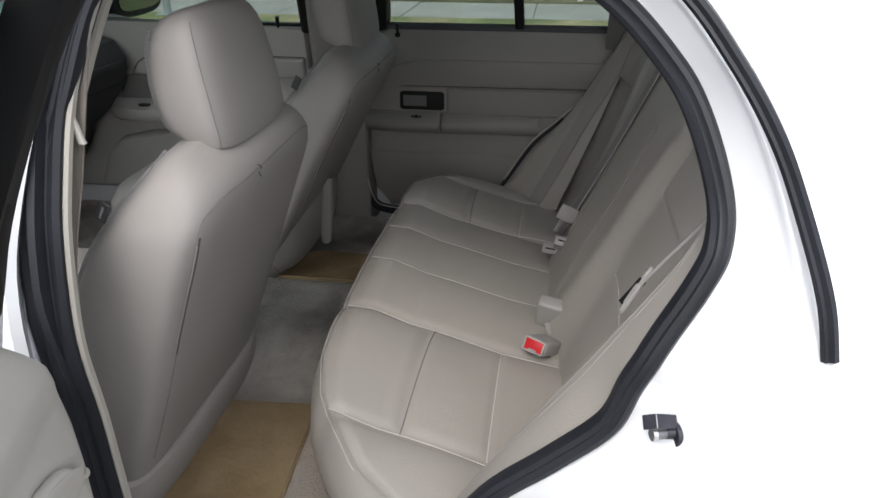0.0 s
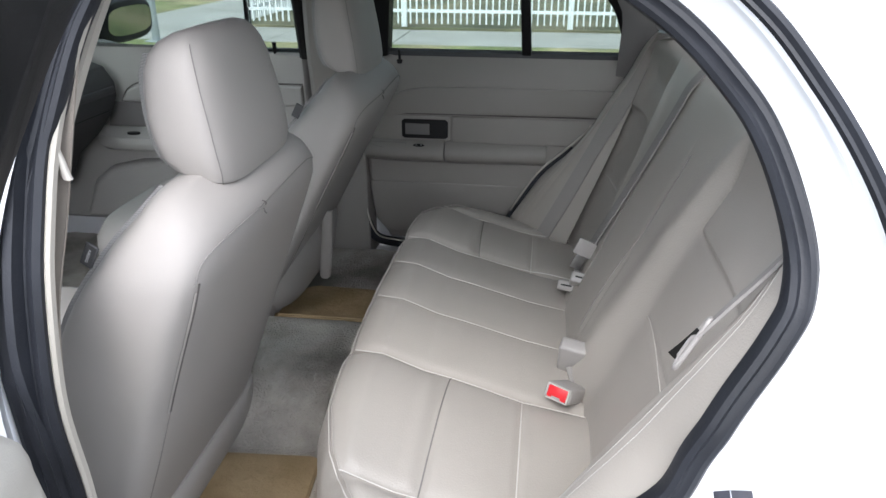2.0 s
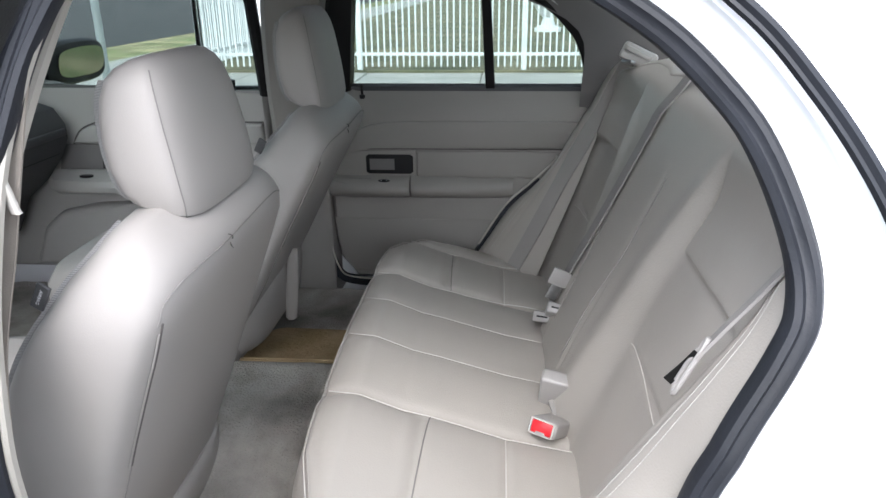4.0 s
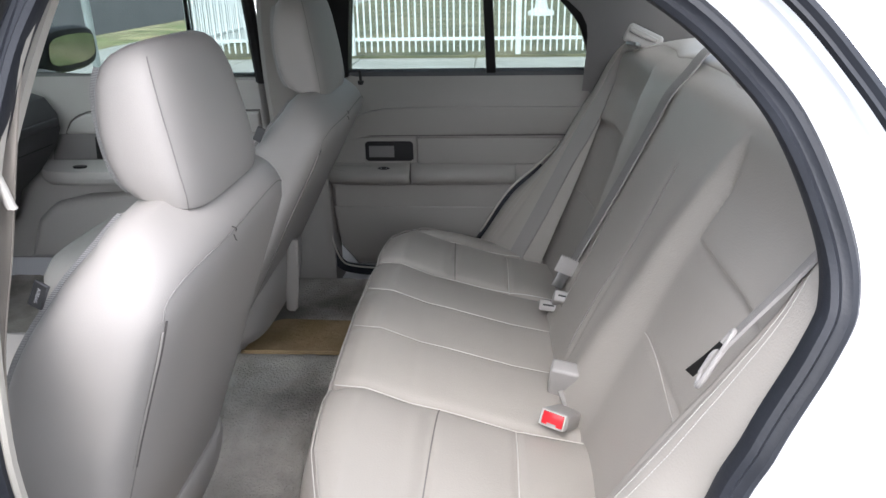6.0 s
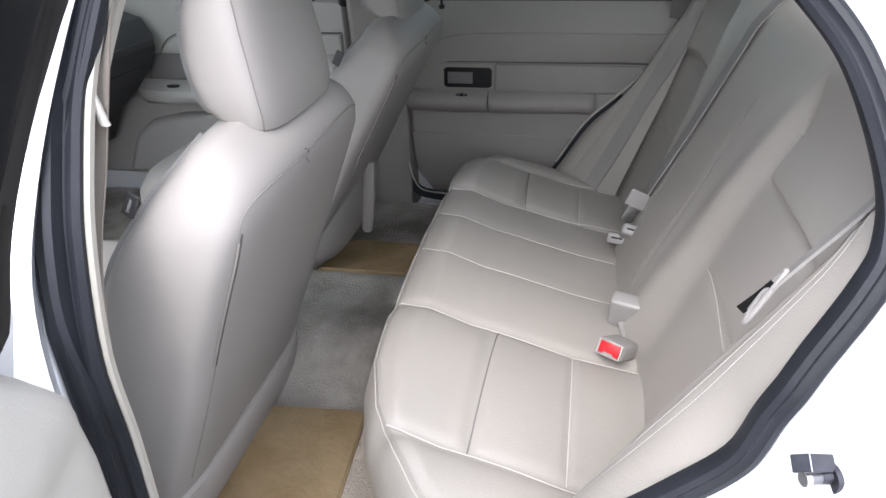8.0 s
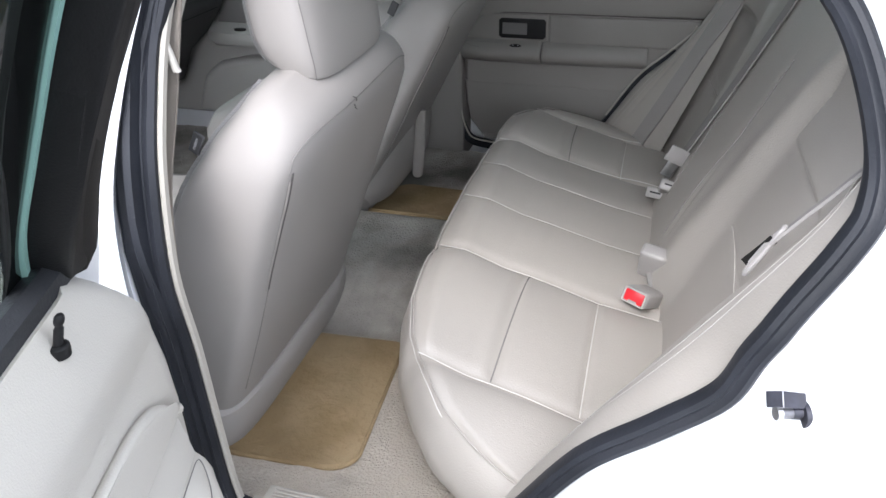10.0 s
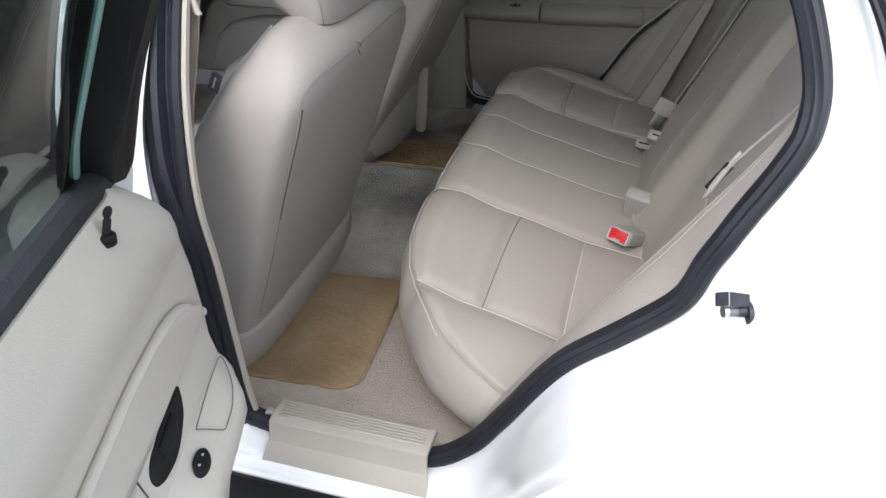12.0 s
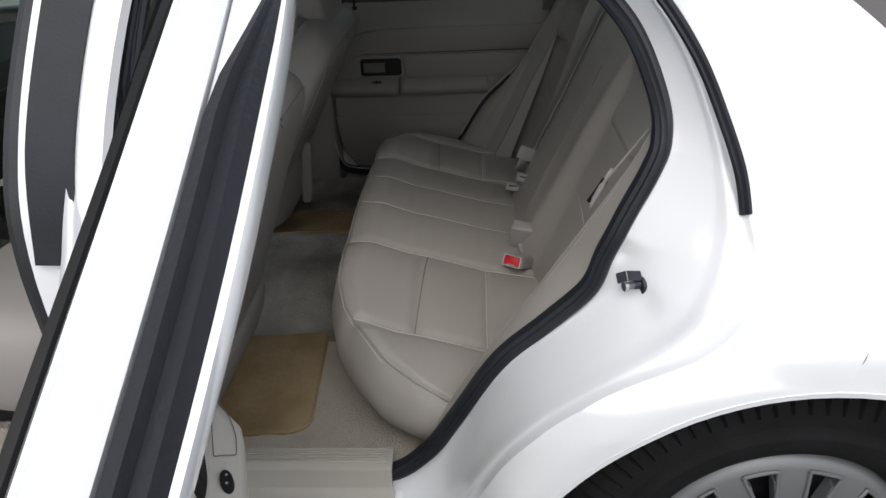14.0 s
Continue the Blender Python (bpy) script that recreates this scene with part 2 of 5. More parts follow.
def table(v, *pairs):
    """Smooth-free linear look-up."""
    if v <= pairs[0][0]:
        return pairs[0][1]
    for (a, p), (b, q) in zip(pairs, pairs[1:]):
        if v <= b:
            return lerp(p, q, (v - a) / (b - a))
    return pairs[-1][1]


def smooth01(a, b, v):
    t = min(1, max(0, (v - a) / (b - a)))
    return t * t * (3 - 2 * t)


def bell(d, w):
    return math.exp(-(d / w) ** 2)


# ---- the car's measures: x to the rear, y to its right, z up ----
def side_y(z):
    """Half width of the door opening's plane at height z."""
    return 0.72 - 0.25 * (min(max(z, 0.85), 0.97) - 0.85) - 0.5 * max(0.0, z - 0.97)


OPENING = [(-0.29, 0.392), (-0.16, 0.388), (-0.03, 0.392), (0.044, 0.444), (0.095, 0.519), (0.166, 0.632), (0.239, 0.702),
           (0.300, 0.765), (0.323, 0.827), (0.347, 0.878), (0.378, 0.935), (0.395, 0.98), (0.394, 1.032), (0.368, 1.106),
           (0.332, 1.16), (0.262, 1.225), (0.15, 1.285), (0.0, 1.315), (-0.18, 1.315), (-0.30, 1.285), (-0.35, 1.21),
           (-0.375, 1.10), (-0.405, 0.965), (-0.400, 0.85), (-0.397, 0.735), (-0.395, 0.583), (-0.388, 0.49), (-0.355, 0.415)]


AX, AZ, AR = 0.570, 0.310, 0.418       # wheel arch centre and radius


def opening_line(sy, n=6, grow=0.0):
    flat = spline([(x, 0, z) for x, z in OPENING], n, True)
    out = []
    for i, p in enumerate(flat):
        t = (flat[(i + 1) % len(flat)] - flat[i - 1]).normalized()
        o = Vector((t.z, 0, -t.x))
        g = grow if abs(grow) < 0.04 else grow * table(p.x, (-0.42, 0.34), (-0.30, 0.34), (0.0, 0.45), (0.10, 0.9), (0.2, 1.0))
        if abs(grow) >= 0.04 and p.x > 0:
            g *= 1 + 0.50 * bell(p.z - 0.80, 0.075) - 0.30 * smooth01(0.88, 1.0, p.z)
        out.append(p + o * g)
    for _ in range(30 if abs(grow) >= 0.04 else 0):
        out = [(out[i - 1] + out[i] * 2 + out[(i + 1) % len(out)]) / 4 for i in range(len(out))]
    for q in out if abs(grow) >= 0.04 else []:
        d, keep_off = math.hypot(q.x - AX, q.z - AZ), AR + 0.055 + (0.105 - grow) * 0.6
        if d < keep_off and q.z > 0.30:
            q.x, q.z = AX + (q.x - AX) * keep_off / d, AZ + (q.z - AZ) * keep_off / d
    return [Vector((q.x, sy * side_y(q.z), q.z)) for q in out]


# ---- surroundings ----
def flat_patch(name, x0, x1, y0, y1, z0, z1, mat, label, category, bevel=0.0):
    return tagged(part(name, box(x0, x1, y0, y1, z0, z1, bevel), mat), label, category, kind="structure")


tagged(part("ground", box(-400, 400, -400, 400, -0.5, 0.0), ASPHALT), "dark grey asphalt street under the parked car", "road", kind="structure")
flat_patch("verge", -7.3, 60, 1.75, 7.0, -0.2, 0.125, GRASS, "dry yellow-green grass verge beside the pavement", "grass")
pavement = thing("pavement", "pale concrete pavement slabs along the white fence", "pavement", kind="structure")
for i in range(28):
    x = -6.1 + 1.5 * i
    part("slab", box(x + 0.006, x + 1.494, 7.0, 8.32, -0.2, 0.13 + 0.002 * (i % 3), 0.008, 1), CONCRETE, pavement)
part("joint_bed", box(-6.1, 36, 7.0, 8.32, -0.2, 0.11), CONCRETE, pavement)
flat_patch("lawn", -4.1, 60, 8.32, 60, -0.2, 0.16, LAWN, "patchy shaded lawn behind the white fence", "grass")
flat_patch("side_pavement", -5.9, -4.1, 8.32, 60, -0.2, 0.125, CONCRETE, "pale concrete side pavement beside the fenced lawn", "pavement")
flat_patch("side_verge", -7.3, -5.9, 8.32, 60, -0.2, 0.12, GRASS, "dry grass strip by the side street", "grass")
flat_patch("kerb", -7.3, 60, 1.58, 1.75, -0.2, 0.14, CONCRETE, "grey concrete kerb along the street", "kerb", 0.02)

house = thing("house", "pale stucco house with a low brown roof far behind the lawn", "house", (14, 34, 0))
part("wall", box(4, 26, 30, 40, 0, 3.2), STUCCO, house)
bm = bmesh.new()
r = [bm.verts.new(p) for p in ((3.4, 29.4, 3.2), (26.6, 29.4, 3.2), (26.6, 40.6, 3.2), (3.4, 40.6, 3.2), (9, 35, 5.4), (21, 35, 5.4))]
for f in ((0, 1, 5, 4), (1, 2, 5), (2, 3, 4, 5), (3, 0, 4), (3, 2, 1, 0)):
    bm.faces.new([r[i] for i in f])
part("roof", bm, BRICKRED, house)


PITCH = 0.0826


def fence_panel(x0, y0, direction, n, name_group):
    """One panel of the metal fence: a post, two rails and its pickets."""
    dx, dy = direction
    f = thing("fence_panel", "white painted metal picket fence panel on the lawn's edge", "fence", (x0, y0, 0.13), name_group)
    at = lambda s: (x0 + dx * s, y0 + dy * s)
    length = PITCH * (n + 1)
    part("post", box(x0 - 0.035, x0 + 0.035, y0 - 0.035, y0 + 0.035, 0.08, 1.22, 0.006, 1), FENCEWHITE, f)
    for z in (0.34, 1.08):
        a, b = at(0.03), at(length - 0.03)
        w = 0.016
        part("rail", box(min(a[0], b[0]) - (w if dy else 0), max(a[0], b[0]) + (w if dy else 0), min(a[1], b[1]) - (w if dx else 0), max(a[1], b[1]) + (w if dx else 0), z, z + 0.04), FENCEWHITE, f)
    proto = None
    for i in range(n):
        p = at(PITCH * (i + 1))
        if proto is None:
            proto = part("picket", box(-0.010, 0.010, -0.010, 0.010, 0.20, 1.16), FENCEWHITE, f)
            mesh = proto.data
        else:
            proto = new("picket", mesh)
            proto.parent = f
            proto.matrix_parent_inverse = f.matrix_world.inverted()
        proto.location = (p[0], p[1], 0.0)


for i in range(5):
    fence_panel(-3.86 + 2.147 * i, 8.42, (1, 0), 25, "fence along the pavement")
for i in range(3):
    fence_panel(-3.86, 8.42 + 2.147 * i, (0, 1), 25, "fence along the driveway")

pole = thing("street_pole", "grey galvanised street pole standing by the verge", "pole", (-4.35, 6.85, 0.1))
part("shaft", rod((-4.35, 6.85, 0.1), (-4.35, 6.85, 3.6), 0.045, 0.04, 16), POLE, pole)
part("foot_plate", box(-4.45, -4.25, 6.75, 6.95, 0.1, 0.14, 0.01), POLE, pole)

# white object of unknown kind behind the fence; the urn shape is made up
lawn_thing = thing("lawn_object", "unidentified white object on the lawn, its urn shape made up", "urn", (1.2, 16, 0.16))
bm = bmesh.new()
prof = ((0.30, 0.0), (0.30, 0.08), (0.16, 0.14), (0.12, 0.30), (0.26, 0.46), (0.36, 0.62), (0.40, 0.72), (0.34, 0.72))
grid(lambda a, b: (1.2 + prof[round(b * 7)][0] * math.cos(2 * math.pi * a), 16 + prof[round(b * 7)][0] * math.sin(2 * math.pi * a), 0.16 + prof[round(b * 7)][1]), 20, 7, bm, closed_u=True)
part("bowl", bm, FENCEWHITE, lawn_thing)

# ---- car body ----
car = thing("car_body", "white four-door sedan body with its doors open on one side", "car", (0, 0, 0.2))


def skin_y(z):
    """Half width of the outer skin at height z."""
    return table(z, (0.20, 0.86), (0.33, 0.90), (0.50, 0.92), (0.66, 0.925), (0.78, 0.915), (0.88, 0.858), (0.95, 0.80), (1.0, 0.755), (1.15, 0.675), (1.30, 0.60), (1.40, 0.53), (1.45, 0.40))




def jamb_y(z):
    return table(z, (0.3, 0.875), (0.42, 0.893), (0.55, 0.908), (0.70, 0.910), (0.80, 0.872), (0.88, 0.800), (0.97, 0.735), (1.05, 0.695), (1.2, 0.620), (1.4, 0.52))


def edge_y(x, z):
    """Half width of the jamb's outer edge; it draws in along the sill."""
    return lerp(0.772, jamb_y(z), max(smooth01(-0.04, 0.20, x), smooth01(0.40, 0.66, z)))


# the door gap in the skin, from the sill round the wheel arch and up beside the gutter seal
GAP = [(-0.03, 0.350), (0.045, 0.362), (0.085, 0.405), (0.112, 0.475), (0.14, 0.556), (0.164, 0.610), (0.208, 0.665), (0.258, 0.703), (0.308, 0.726), (0.358, 0.743), (0.407, 0.760), (0.441, 0.784), (0.467, 0.814),
       (0.482, 0.843), (0.486, 0.875), (0.479, 0.912), (0.468, 0.968), (0.446, 1.035), (0.418, 1.10), (0.376, 1.165), (0.32, 1.23), (0.22, 1.30), (0.05, 1.35)]
TIES = [((-0.03, 0.392), (-0.03, 0.350)), ((0.095, 0.519), (0.128, 0.515)), ((0.205, 0.670), (0.270, 0.710)), ((0.300, 0.765), (0.412, 0.763)), ((0.347, 0.878), (0.484, 0.850)), ((0.394, 1.0), (0.462, 0.99)), ((0.368, 1.106), (0.418, 1.10)), ((0.0, 1.315), (0.05, 1.35))]


def gap_line(sy):
    """The outer edge of the jamb, point for point with the opening's line."""
    inner, out = opening_line(sy, 14), opening_line(sy, 14, 0.105)
    curve = spline([(x, 0, z) for x, z in GAP], 10)
    near_to = lambda pts, q: min(range(len(pts)), key=lambda i: math.hypot(pts[i].x - q[0], pts[i].z - q[1]))
    ties = [(near_to(inner, a), near_to(curve, b)) for a, b in TIES]
    for (i0, c0), (i1, c1) in zip(ties, ties[1:]):
        i0 -= len(inner) if i0 > i1 else 0
        for i in range(i0, i1 + 1):
            out[i % len(inner)] = pick(curve[c0:c1 + 1], (i - i0) / (i1 - i0))
    for _ in range(24):
        out = [(out[i - 1] + out[i] * 2 + out[(i + 1) % len(out)]) / 4 for i in range(len(out))]
    return out


def pick(pts, a):
    s = a * (len(pts) - 1)
    i = min(int(s), len(pts) - 2)
    return Vector(pts[i]).lerp(Vector(pts[i + 1]), s - i)


def jamb(sy):
    steps = ((0.0, 0.0), (0.05, 0.015), (0.10, 0.03), (0.20, 0.12), (0.30, 0.24), (0.40, 0.37), (0.50, 0.50), (0.58, 0.60), (0.64, 0.66), (0.68, 0.72), (0.71, 0.79), (0.74, 0.85), (0.78, 0.875), (0.84, 0.888), (0.90, 0.90), (0.94, 0.925), (0.97, 0.96), (1.0, 1.0))
    inner, outer = opening_line(sy, 14, -0.006), gap_line(sy)
    n = len(inner)

    def f(a, b):
        k = round(b * (len(steps) - 1))
        i = round(a * n) % n
        p = inner[i].lerp(outer[i], steps[k][0])
        y0, y1 = side_y(p.z), edge_y(p.x, p.z)
        y = lerp(y0, max(y0 + 0.004, y1), steps[k][1])
        # pressed flat round the striker
        y -= 0.010 * bell(p.x - 0.352 + 0.25 * (p.z - 0.79), 0.016) * smooth01(0.70, 0.78, p.z) * smooth01(0.86, 0.82, p.z) * smooth01(0.75, 0.45, steps[k][0]) * (sy < 0)
        return (p.x, sy * y, p.z)
    return grid(f, n, len(steps) - 1, closed_u=True)


part("door_jamb", jamb(-1), PAINT, car, "white painted door jamb")

line = opening_line(-1)
LIP = [(-0.028, -0.003), (-0.026, -0.010), (-0.021, -0.013), (-0.017, -0.010), (-0.014, -0.0105), (-0.010, -0.014), (-0.005, -0.0135), (-0.001, -0.009), (0.0, -0.003), (-0.003, 0.010), (-0.026, 0.010)]
part("door_seal", sweep(line, LIP, (0, 1, 0), True, -1), SEAL, car, "dark grey rubber door seal")
far_line = opening_line(1)
i0 = next(i for i in range(len(far_line)) if far_line[i - 1].z >= 0.93 > far_line[i].z and far_line[i].x < 0)
far_low = []
for k in range(len(far_line)):
    p = far_line[(i0 + k) % len(far_line)]
    if p.x > 0 and p.z > 0.72:
        break
    far_low.append(p)
part("door_seal", sweep(far_low, [(a, -b) for a, b in LIP], (0, 1, 0), False, -1), SEAL, car, "dark rubber door seal")
PILLAR_SEAL = ((0.40, -0.345), (0.45, -0.352), (0.50, -0.355), (0.60, -0.357), (0.71, -0.359), (0.82, -0.365), (0.94, -0.367), (1.02, -0.370), (1.085, -0.371), (1.15, -0.362), (1.25, -0.335))
ps = spline([(x, -side_y(z) - 0.004, z) for z, x in PILLAR_SEAL], 5)
part("pillar_seal", sweep(ps, [(-0.019, 0.008), (-0.019, -0.004), (-0.013, -0.009), (-0.007, -0.006), (-0.003, -0.005), (0.002, -0.010), (0.007, -0.006), (0.011, -0.006), (0.016, -0.009), (0.019, -0.003), (0.019, 0.008)], (0, 1, 0), False, 1), SEAL, car, "ribbed dark grey pillar seal")
lip_line = [p + Vector((0.020, 0.003, 0)) for p in ps[::-1]] + sorted([p + Vector((0.0, 0.002, 0.032)) for p in line if -0.31 <= p.x < -0.03 and p.z < 0.45], key=lambda p: p.x)
far_edge = [Vector((p.x, p.y - 0.022, p.z)) for p in opening_line(1, 6, -0.032)]
part("trim_lip", tube([p for p in far_edge if p.x > 0.03 and 0.53 < p.z < 0.80], 0.0030, n=6), SILLTRIM, car, "pale painted door edge")
part("trim_lip", tube(sorted([p for p in far_edge if p.x < -0.20 and 0.40 < p.z < 0.80], key=lambda p: -p.z), 0.0025, n=6), SILLTRIM, car, "pale trim lip beside the seal")
part("trim_lip", sweep(lip_line, [(-0.004, 0.008), (-0.004, 0.001), (-0.001, -0.002), (0.004, -0.001), (0.005, 0.005), (-0.001, 0.009)], (0, 1, 0), False, -1), SILLTRIM, car, "beige plastic trim lip")


cut = gap_line(-1)
lo = min(range(len(cut)), key=lambda i: abs(cut[i].x - 0.03) + abs(cut[i].z - 0.36))
hi = min(range(len(cut)), key=lambda i: abs(cut[i].x - 0.50) + abs(cut[i].z - 1.0))
top = min(range(len(cut)), key=lambda i: abs(cut[i].x + 0.0) + abs(cut[i].z - 1.42))
rear_cut = cut[lo:hi + 1]
top_cut = cut[hi:top + 1]


arch = [Vector((AX + AR * math.cos(radians(g)), 0, AZ + AR * math.sin(radians(g)))) for g in range(188, 89, -2)]
outer1 = arch + [Vector((AX + 0.02 * i, 0, AZ + AR + 0.045 * i)) for i in range(1, 8)]


def arch_angle(p):
    return math.atan2(p.z - AZ, p.x - AX)


def quarter(a, b):
    p = pick(rear_cut, a)
    g0, g1 = arch_angle(rear_cut[0]) % (2 * math.pi), arch_angle(rear_cut[-1])
    q = pick(outer1, min(1.0, max(0.0, (g0 - arch_angle(p) % (2 * math.pi)) / (g0 - g1))))
    v = p.lerp(q, b)
    y = lerp(edge_y(p.x, v.z), skin_y(v.z), math.sin(min(1.0, b / 0.75) * math.pi / 2))
    return (v.x, -y, v.z)


bm = grid(quarter, len(rear_cut) - 1, 50)
part("quarter_panel", bm, PAINT, car, "glossy white rear quarter panel")
bm = bmesh.new()


def rear_low(a, b):
    x = lerp(AX, 1.75, a)
    d = x - AX
    z0 = AZ + math.sqrt(max(AR * AR - d * d, 0)) if d < AR else 0.30
    zt = lerp(AZ + AR + 0.315, 0.99, smooth01(0, 0.1, a))
    zz = lerp(z0, zt, b)
    xx = x + 0.14 * max(0.0, zz - AZ - AR) / 0.315 * (1 - a)
    return (xx, -skin_y(zz), zz)


part("quarter_panel", grid(rear_low, 60, 24), PAINT, car, "glossy white rear quarter panel")


def c_pillar(a, b):
    p = pick(top_cut, a)
    q = Vector((lerp(AX + 0.14, 0.10, a), 0, lerp(AZ + AR + 0.315, 1.44, a ** 0.7)))
    v = p.lerp(q, b)
    return (v.x, -lerp(jamb_y(v.z), skin_y(v.z), math.sin(min(1.0, b / 0.75) * math.pi / 2)), v.z)


part("c_pillar", grid(c_pillar, len(top_cut) - 1, 14), PAINT, car, "white painted roof pillar")
lip = [Vector((p.x, -skin_y(p.z) + 0.012, p.z)) for p in [Vector((AX + (AR + 0.002) * math.cos(radians(g)), 0, AZ + (AR + 0.002) * math.sin(radians(g)))) for g in range(190, -6, -4)]]
part("arch_lip", sweep(lip, [(-0.004, -0.012), (0.004, -0.013), (0.004, 0.012), (-0.004, 0.012)], (0, 1, 0)), PAINT, car)
part("arch_liner", grid(lambda a, b: (AX + (AR + 0.01) * math.cos(radians(195 - 210 * a)), -lerp(0.885, 0.52, b), AZ + (AR + 0.01) * math.sin(radians(195 - 210 * a))), 40, 2), BLACK, car)

# roof-side seal that ends on the jamb
seal_line = spline([(0.479, -0.766, 0.910), (0.468, -0.750, 0.968), (0.446, -0.716, 1.035), (0.418, -0.684, 1.10), (0.376, -0.652, 1.165), (0.32, -0.615, 1.23), (0.22, -0.575, 1.30), (0.05, -0.54, 1.35)], 8)
part("gutter_seal", sweep([Vector(p) for p in seal_line], [(-0.007, -0.000), (-0.008, -0.012), (-0.004, -0.016), (0.001, -0.014), (0.004, -0.016), (0.008, -0.011), (0.007, -0.000)], lambda p: (0.15, 0.95, 0.2)), SEAL, car, "dark rubber gutter seal")

# sill and rocker
part("rocker", sweep([Vector((x, 0, 0)) for x in (-2.0, -1.2, -0.4, 0.0, 0.21)], [(-0.62, 0.28), (-0.62, 0.36), (-0.70, 0.382), (-0.742, 0.383), (-0.752, 0.376), (-0.768, 0.371), (-0.774, 0.366), (-0.775, 0.360), (-0.783, 0.359), (-0.787, 0.354), (-0.785, 0.347), (-0.77, 0.343)], (0, 0, 1), False, -1), PAINT, car, "white rocker panel")
part("rocker_cladding", sweep([Vector((x, 0, 0)) for x in (-2.0, -0.5, 0.0, 0.21)], [(-0.70, 0.22), (-0.70, 0.342), (-0.778, 0.342), (-0.783, 0.336), (-0.782, 0.268), (-0.765, 0.255)], (0, 0, 1), False, -1), BLACK, car, "black lower cladding")

# centre pillar of the open side
pl = [(-0.455, 0.36), (-0.458, 0.60), (-0.462, 0.85), (-0.455, 1.0), (-0.425, 1.18), (-0.38, 1.33)]
pp = [Vector((x, -side_y(z) - 0.002, z)) for x, z in pl]
part("centre_pillar", sweep(spline(pp, 6), [(-0.040, 0.05), (-0.060, -0.006), (-0.075, -0.03), (-0.068, -0.042), (0.050, -0.040), (0.056, -0.03), (0.056, 0.03)], (0, 1, 0)), PAINT, car, "white centre pillar")
part("pillar_applique", sweep(spline([p + Vector((0, -0.046, 0)) for p in pp[2:]], 6), [(-0.030, 0.004), (-0.030, -0.006), (0.036, -0.006), (0.036, 0.004)], (0, 1, 0)), SEAL, car, "dark grey pillar strip")
part("front_door_seal", sweep(spline([p + Vector((-0.078, -0.005, 0)) for p in pp], 6), ring(0.015, 8), (0, 1, 0)), RUBBER, car)
part("pillar_trim", sweep(spline([p + Vector((-0.006, 0.045, 0)) for p in pp], 6), [(-0.08, 0.012), (-0.08, 0.0), (0.035, -0.02), (0.045, 0.0), (0.030, 0.012)], (0, 1, 0)), SILLTRIM, car, "beige pillar trim")

# far side: skin, pillars and trims
part("far_side_skin", grid(lambda a, b: (lerp(-2.6, 1.75, a), skin_y(lerp(0.22, 0.93, b)), lerp(0.22, 0.93, b)), 12, 12), PAINT, car)
pf = [Vector((x + 0.02, side_y(z) - 0.01, z)) for x, z in pl]
# beige trim given the darkened vinyl, so its colour carries the shade
part("far_pillar_trim", sweep(spline(pf, 6), [(-0.085, 0.10), (-0.080, -0.012), (-0.06, -0.028), (0.05, -0.028), (0.066, -0.012), (0.07, 0.10)], (0, 1, 0)), SHADEDVINYL, car, "beige far pillar trim, coloured darker for shade")
part("far_rear_trim", grid(lambda a, b: (lerp(0.335 - 0.55 * smooth01(0.3, 1, a) ** 2, 0.95 - 0.6 * a, b), lerp(0.725, 0.53, a) - 0.01 * math.sin(3.1 * b), lerp(0.90, 1.36, a)), 16, 8), GREYTRIM, car, "grey rear pillar trim")
part("near_rear_trim", grid(lambda a, b: (lerp(0.395 - 0.60 * smooth01(0.3, 1, a) ** 2, 0.95 - 0.6 * a, b), -lerp(0.625, 0.505, a), lerp(1.02, 1.36, a)), 16, 8), GREYTRIM, car, "grey rear pillar trim")

# roof, glass frames and ends
part("roof_panel", grid(lambda a, b: (lerp(-0.75, 0.45, a), lerp(-0.53, 0.53, b), 1.43 + 0.03 * math.sin(math.pi * a) + 0.035 * math.sin(math.pi * b) - 0.04 * (2 * b - 1) ** 2), 12, 16), PAINT, car)
part("headliner", grid(lambda a, b: (lerp(-0.75, 0.45, a), lerp(-0.53, 0.53, b), 1.37 + 0.03 * math.sin(math.pi * a) + 0.03 * math.sin(math.pi * b)), 8, 8), GREYTRIM, car, "grey cloth headliner")
for s in (-1, 1):
    part("roof_rail", tube(spline([(-1.55, s * 0.70, 0.97), (-1.15, s * 0.63, 1.17), (-0.75, s * 0.56, 1.36), (-0.2, s * 0.53, 1.39), (0.2, s * 0.53, 1.37), (0.42, s * 0.55, 1.29)], 5), 0.035, n=8), GREYTRIM, car)
part("hood", grid(lambda a, b: (lerp(-2.95, -1.62, a), lerp(-0.86, 0.86, b), lerp(0.80, 0.97, a) + 0.04 * math.sin(math.pi * b)), 8, 10), PAINT, car, "white hood")
part("boot_lid", grid(lambda a, b: (lerp(1.05, 1.85, a), lerp(-0.82, 0.82, b), 1.02 + 0.02 * math.sin(math.pi * b) - 0.03 * a), 8, 10), PAINT, car, "white boot lid")
part("tail_panel", box(1.75, 1.80, -0.85, 0.85, 0.3, 1.0), PAINT, car)
part("nose_panel", box(-2.98, -2.92, -0.86, 0.86, 0.28, 0.82), PAINT, car)
part("firewall", box(-1.72, -1.66, -0.78, 0.78, 0.25, 0.95), DASH, car)
part("underbody", box(-1.7, 1.7, -0.70, 0.70, 0.20, 0.27), BLACK, car)
part("boot_wall", box(0.62, 0.64, -0.70, 0.70, 0.27, 1.0), BLACK, car)
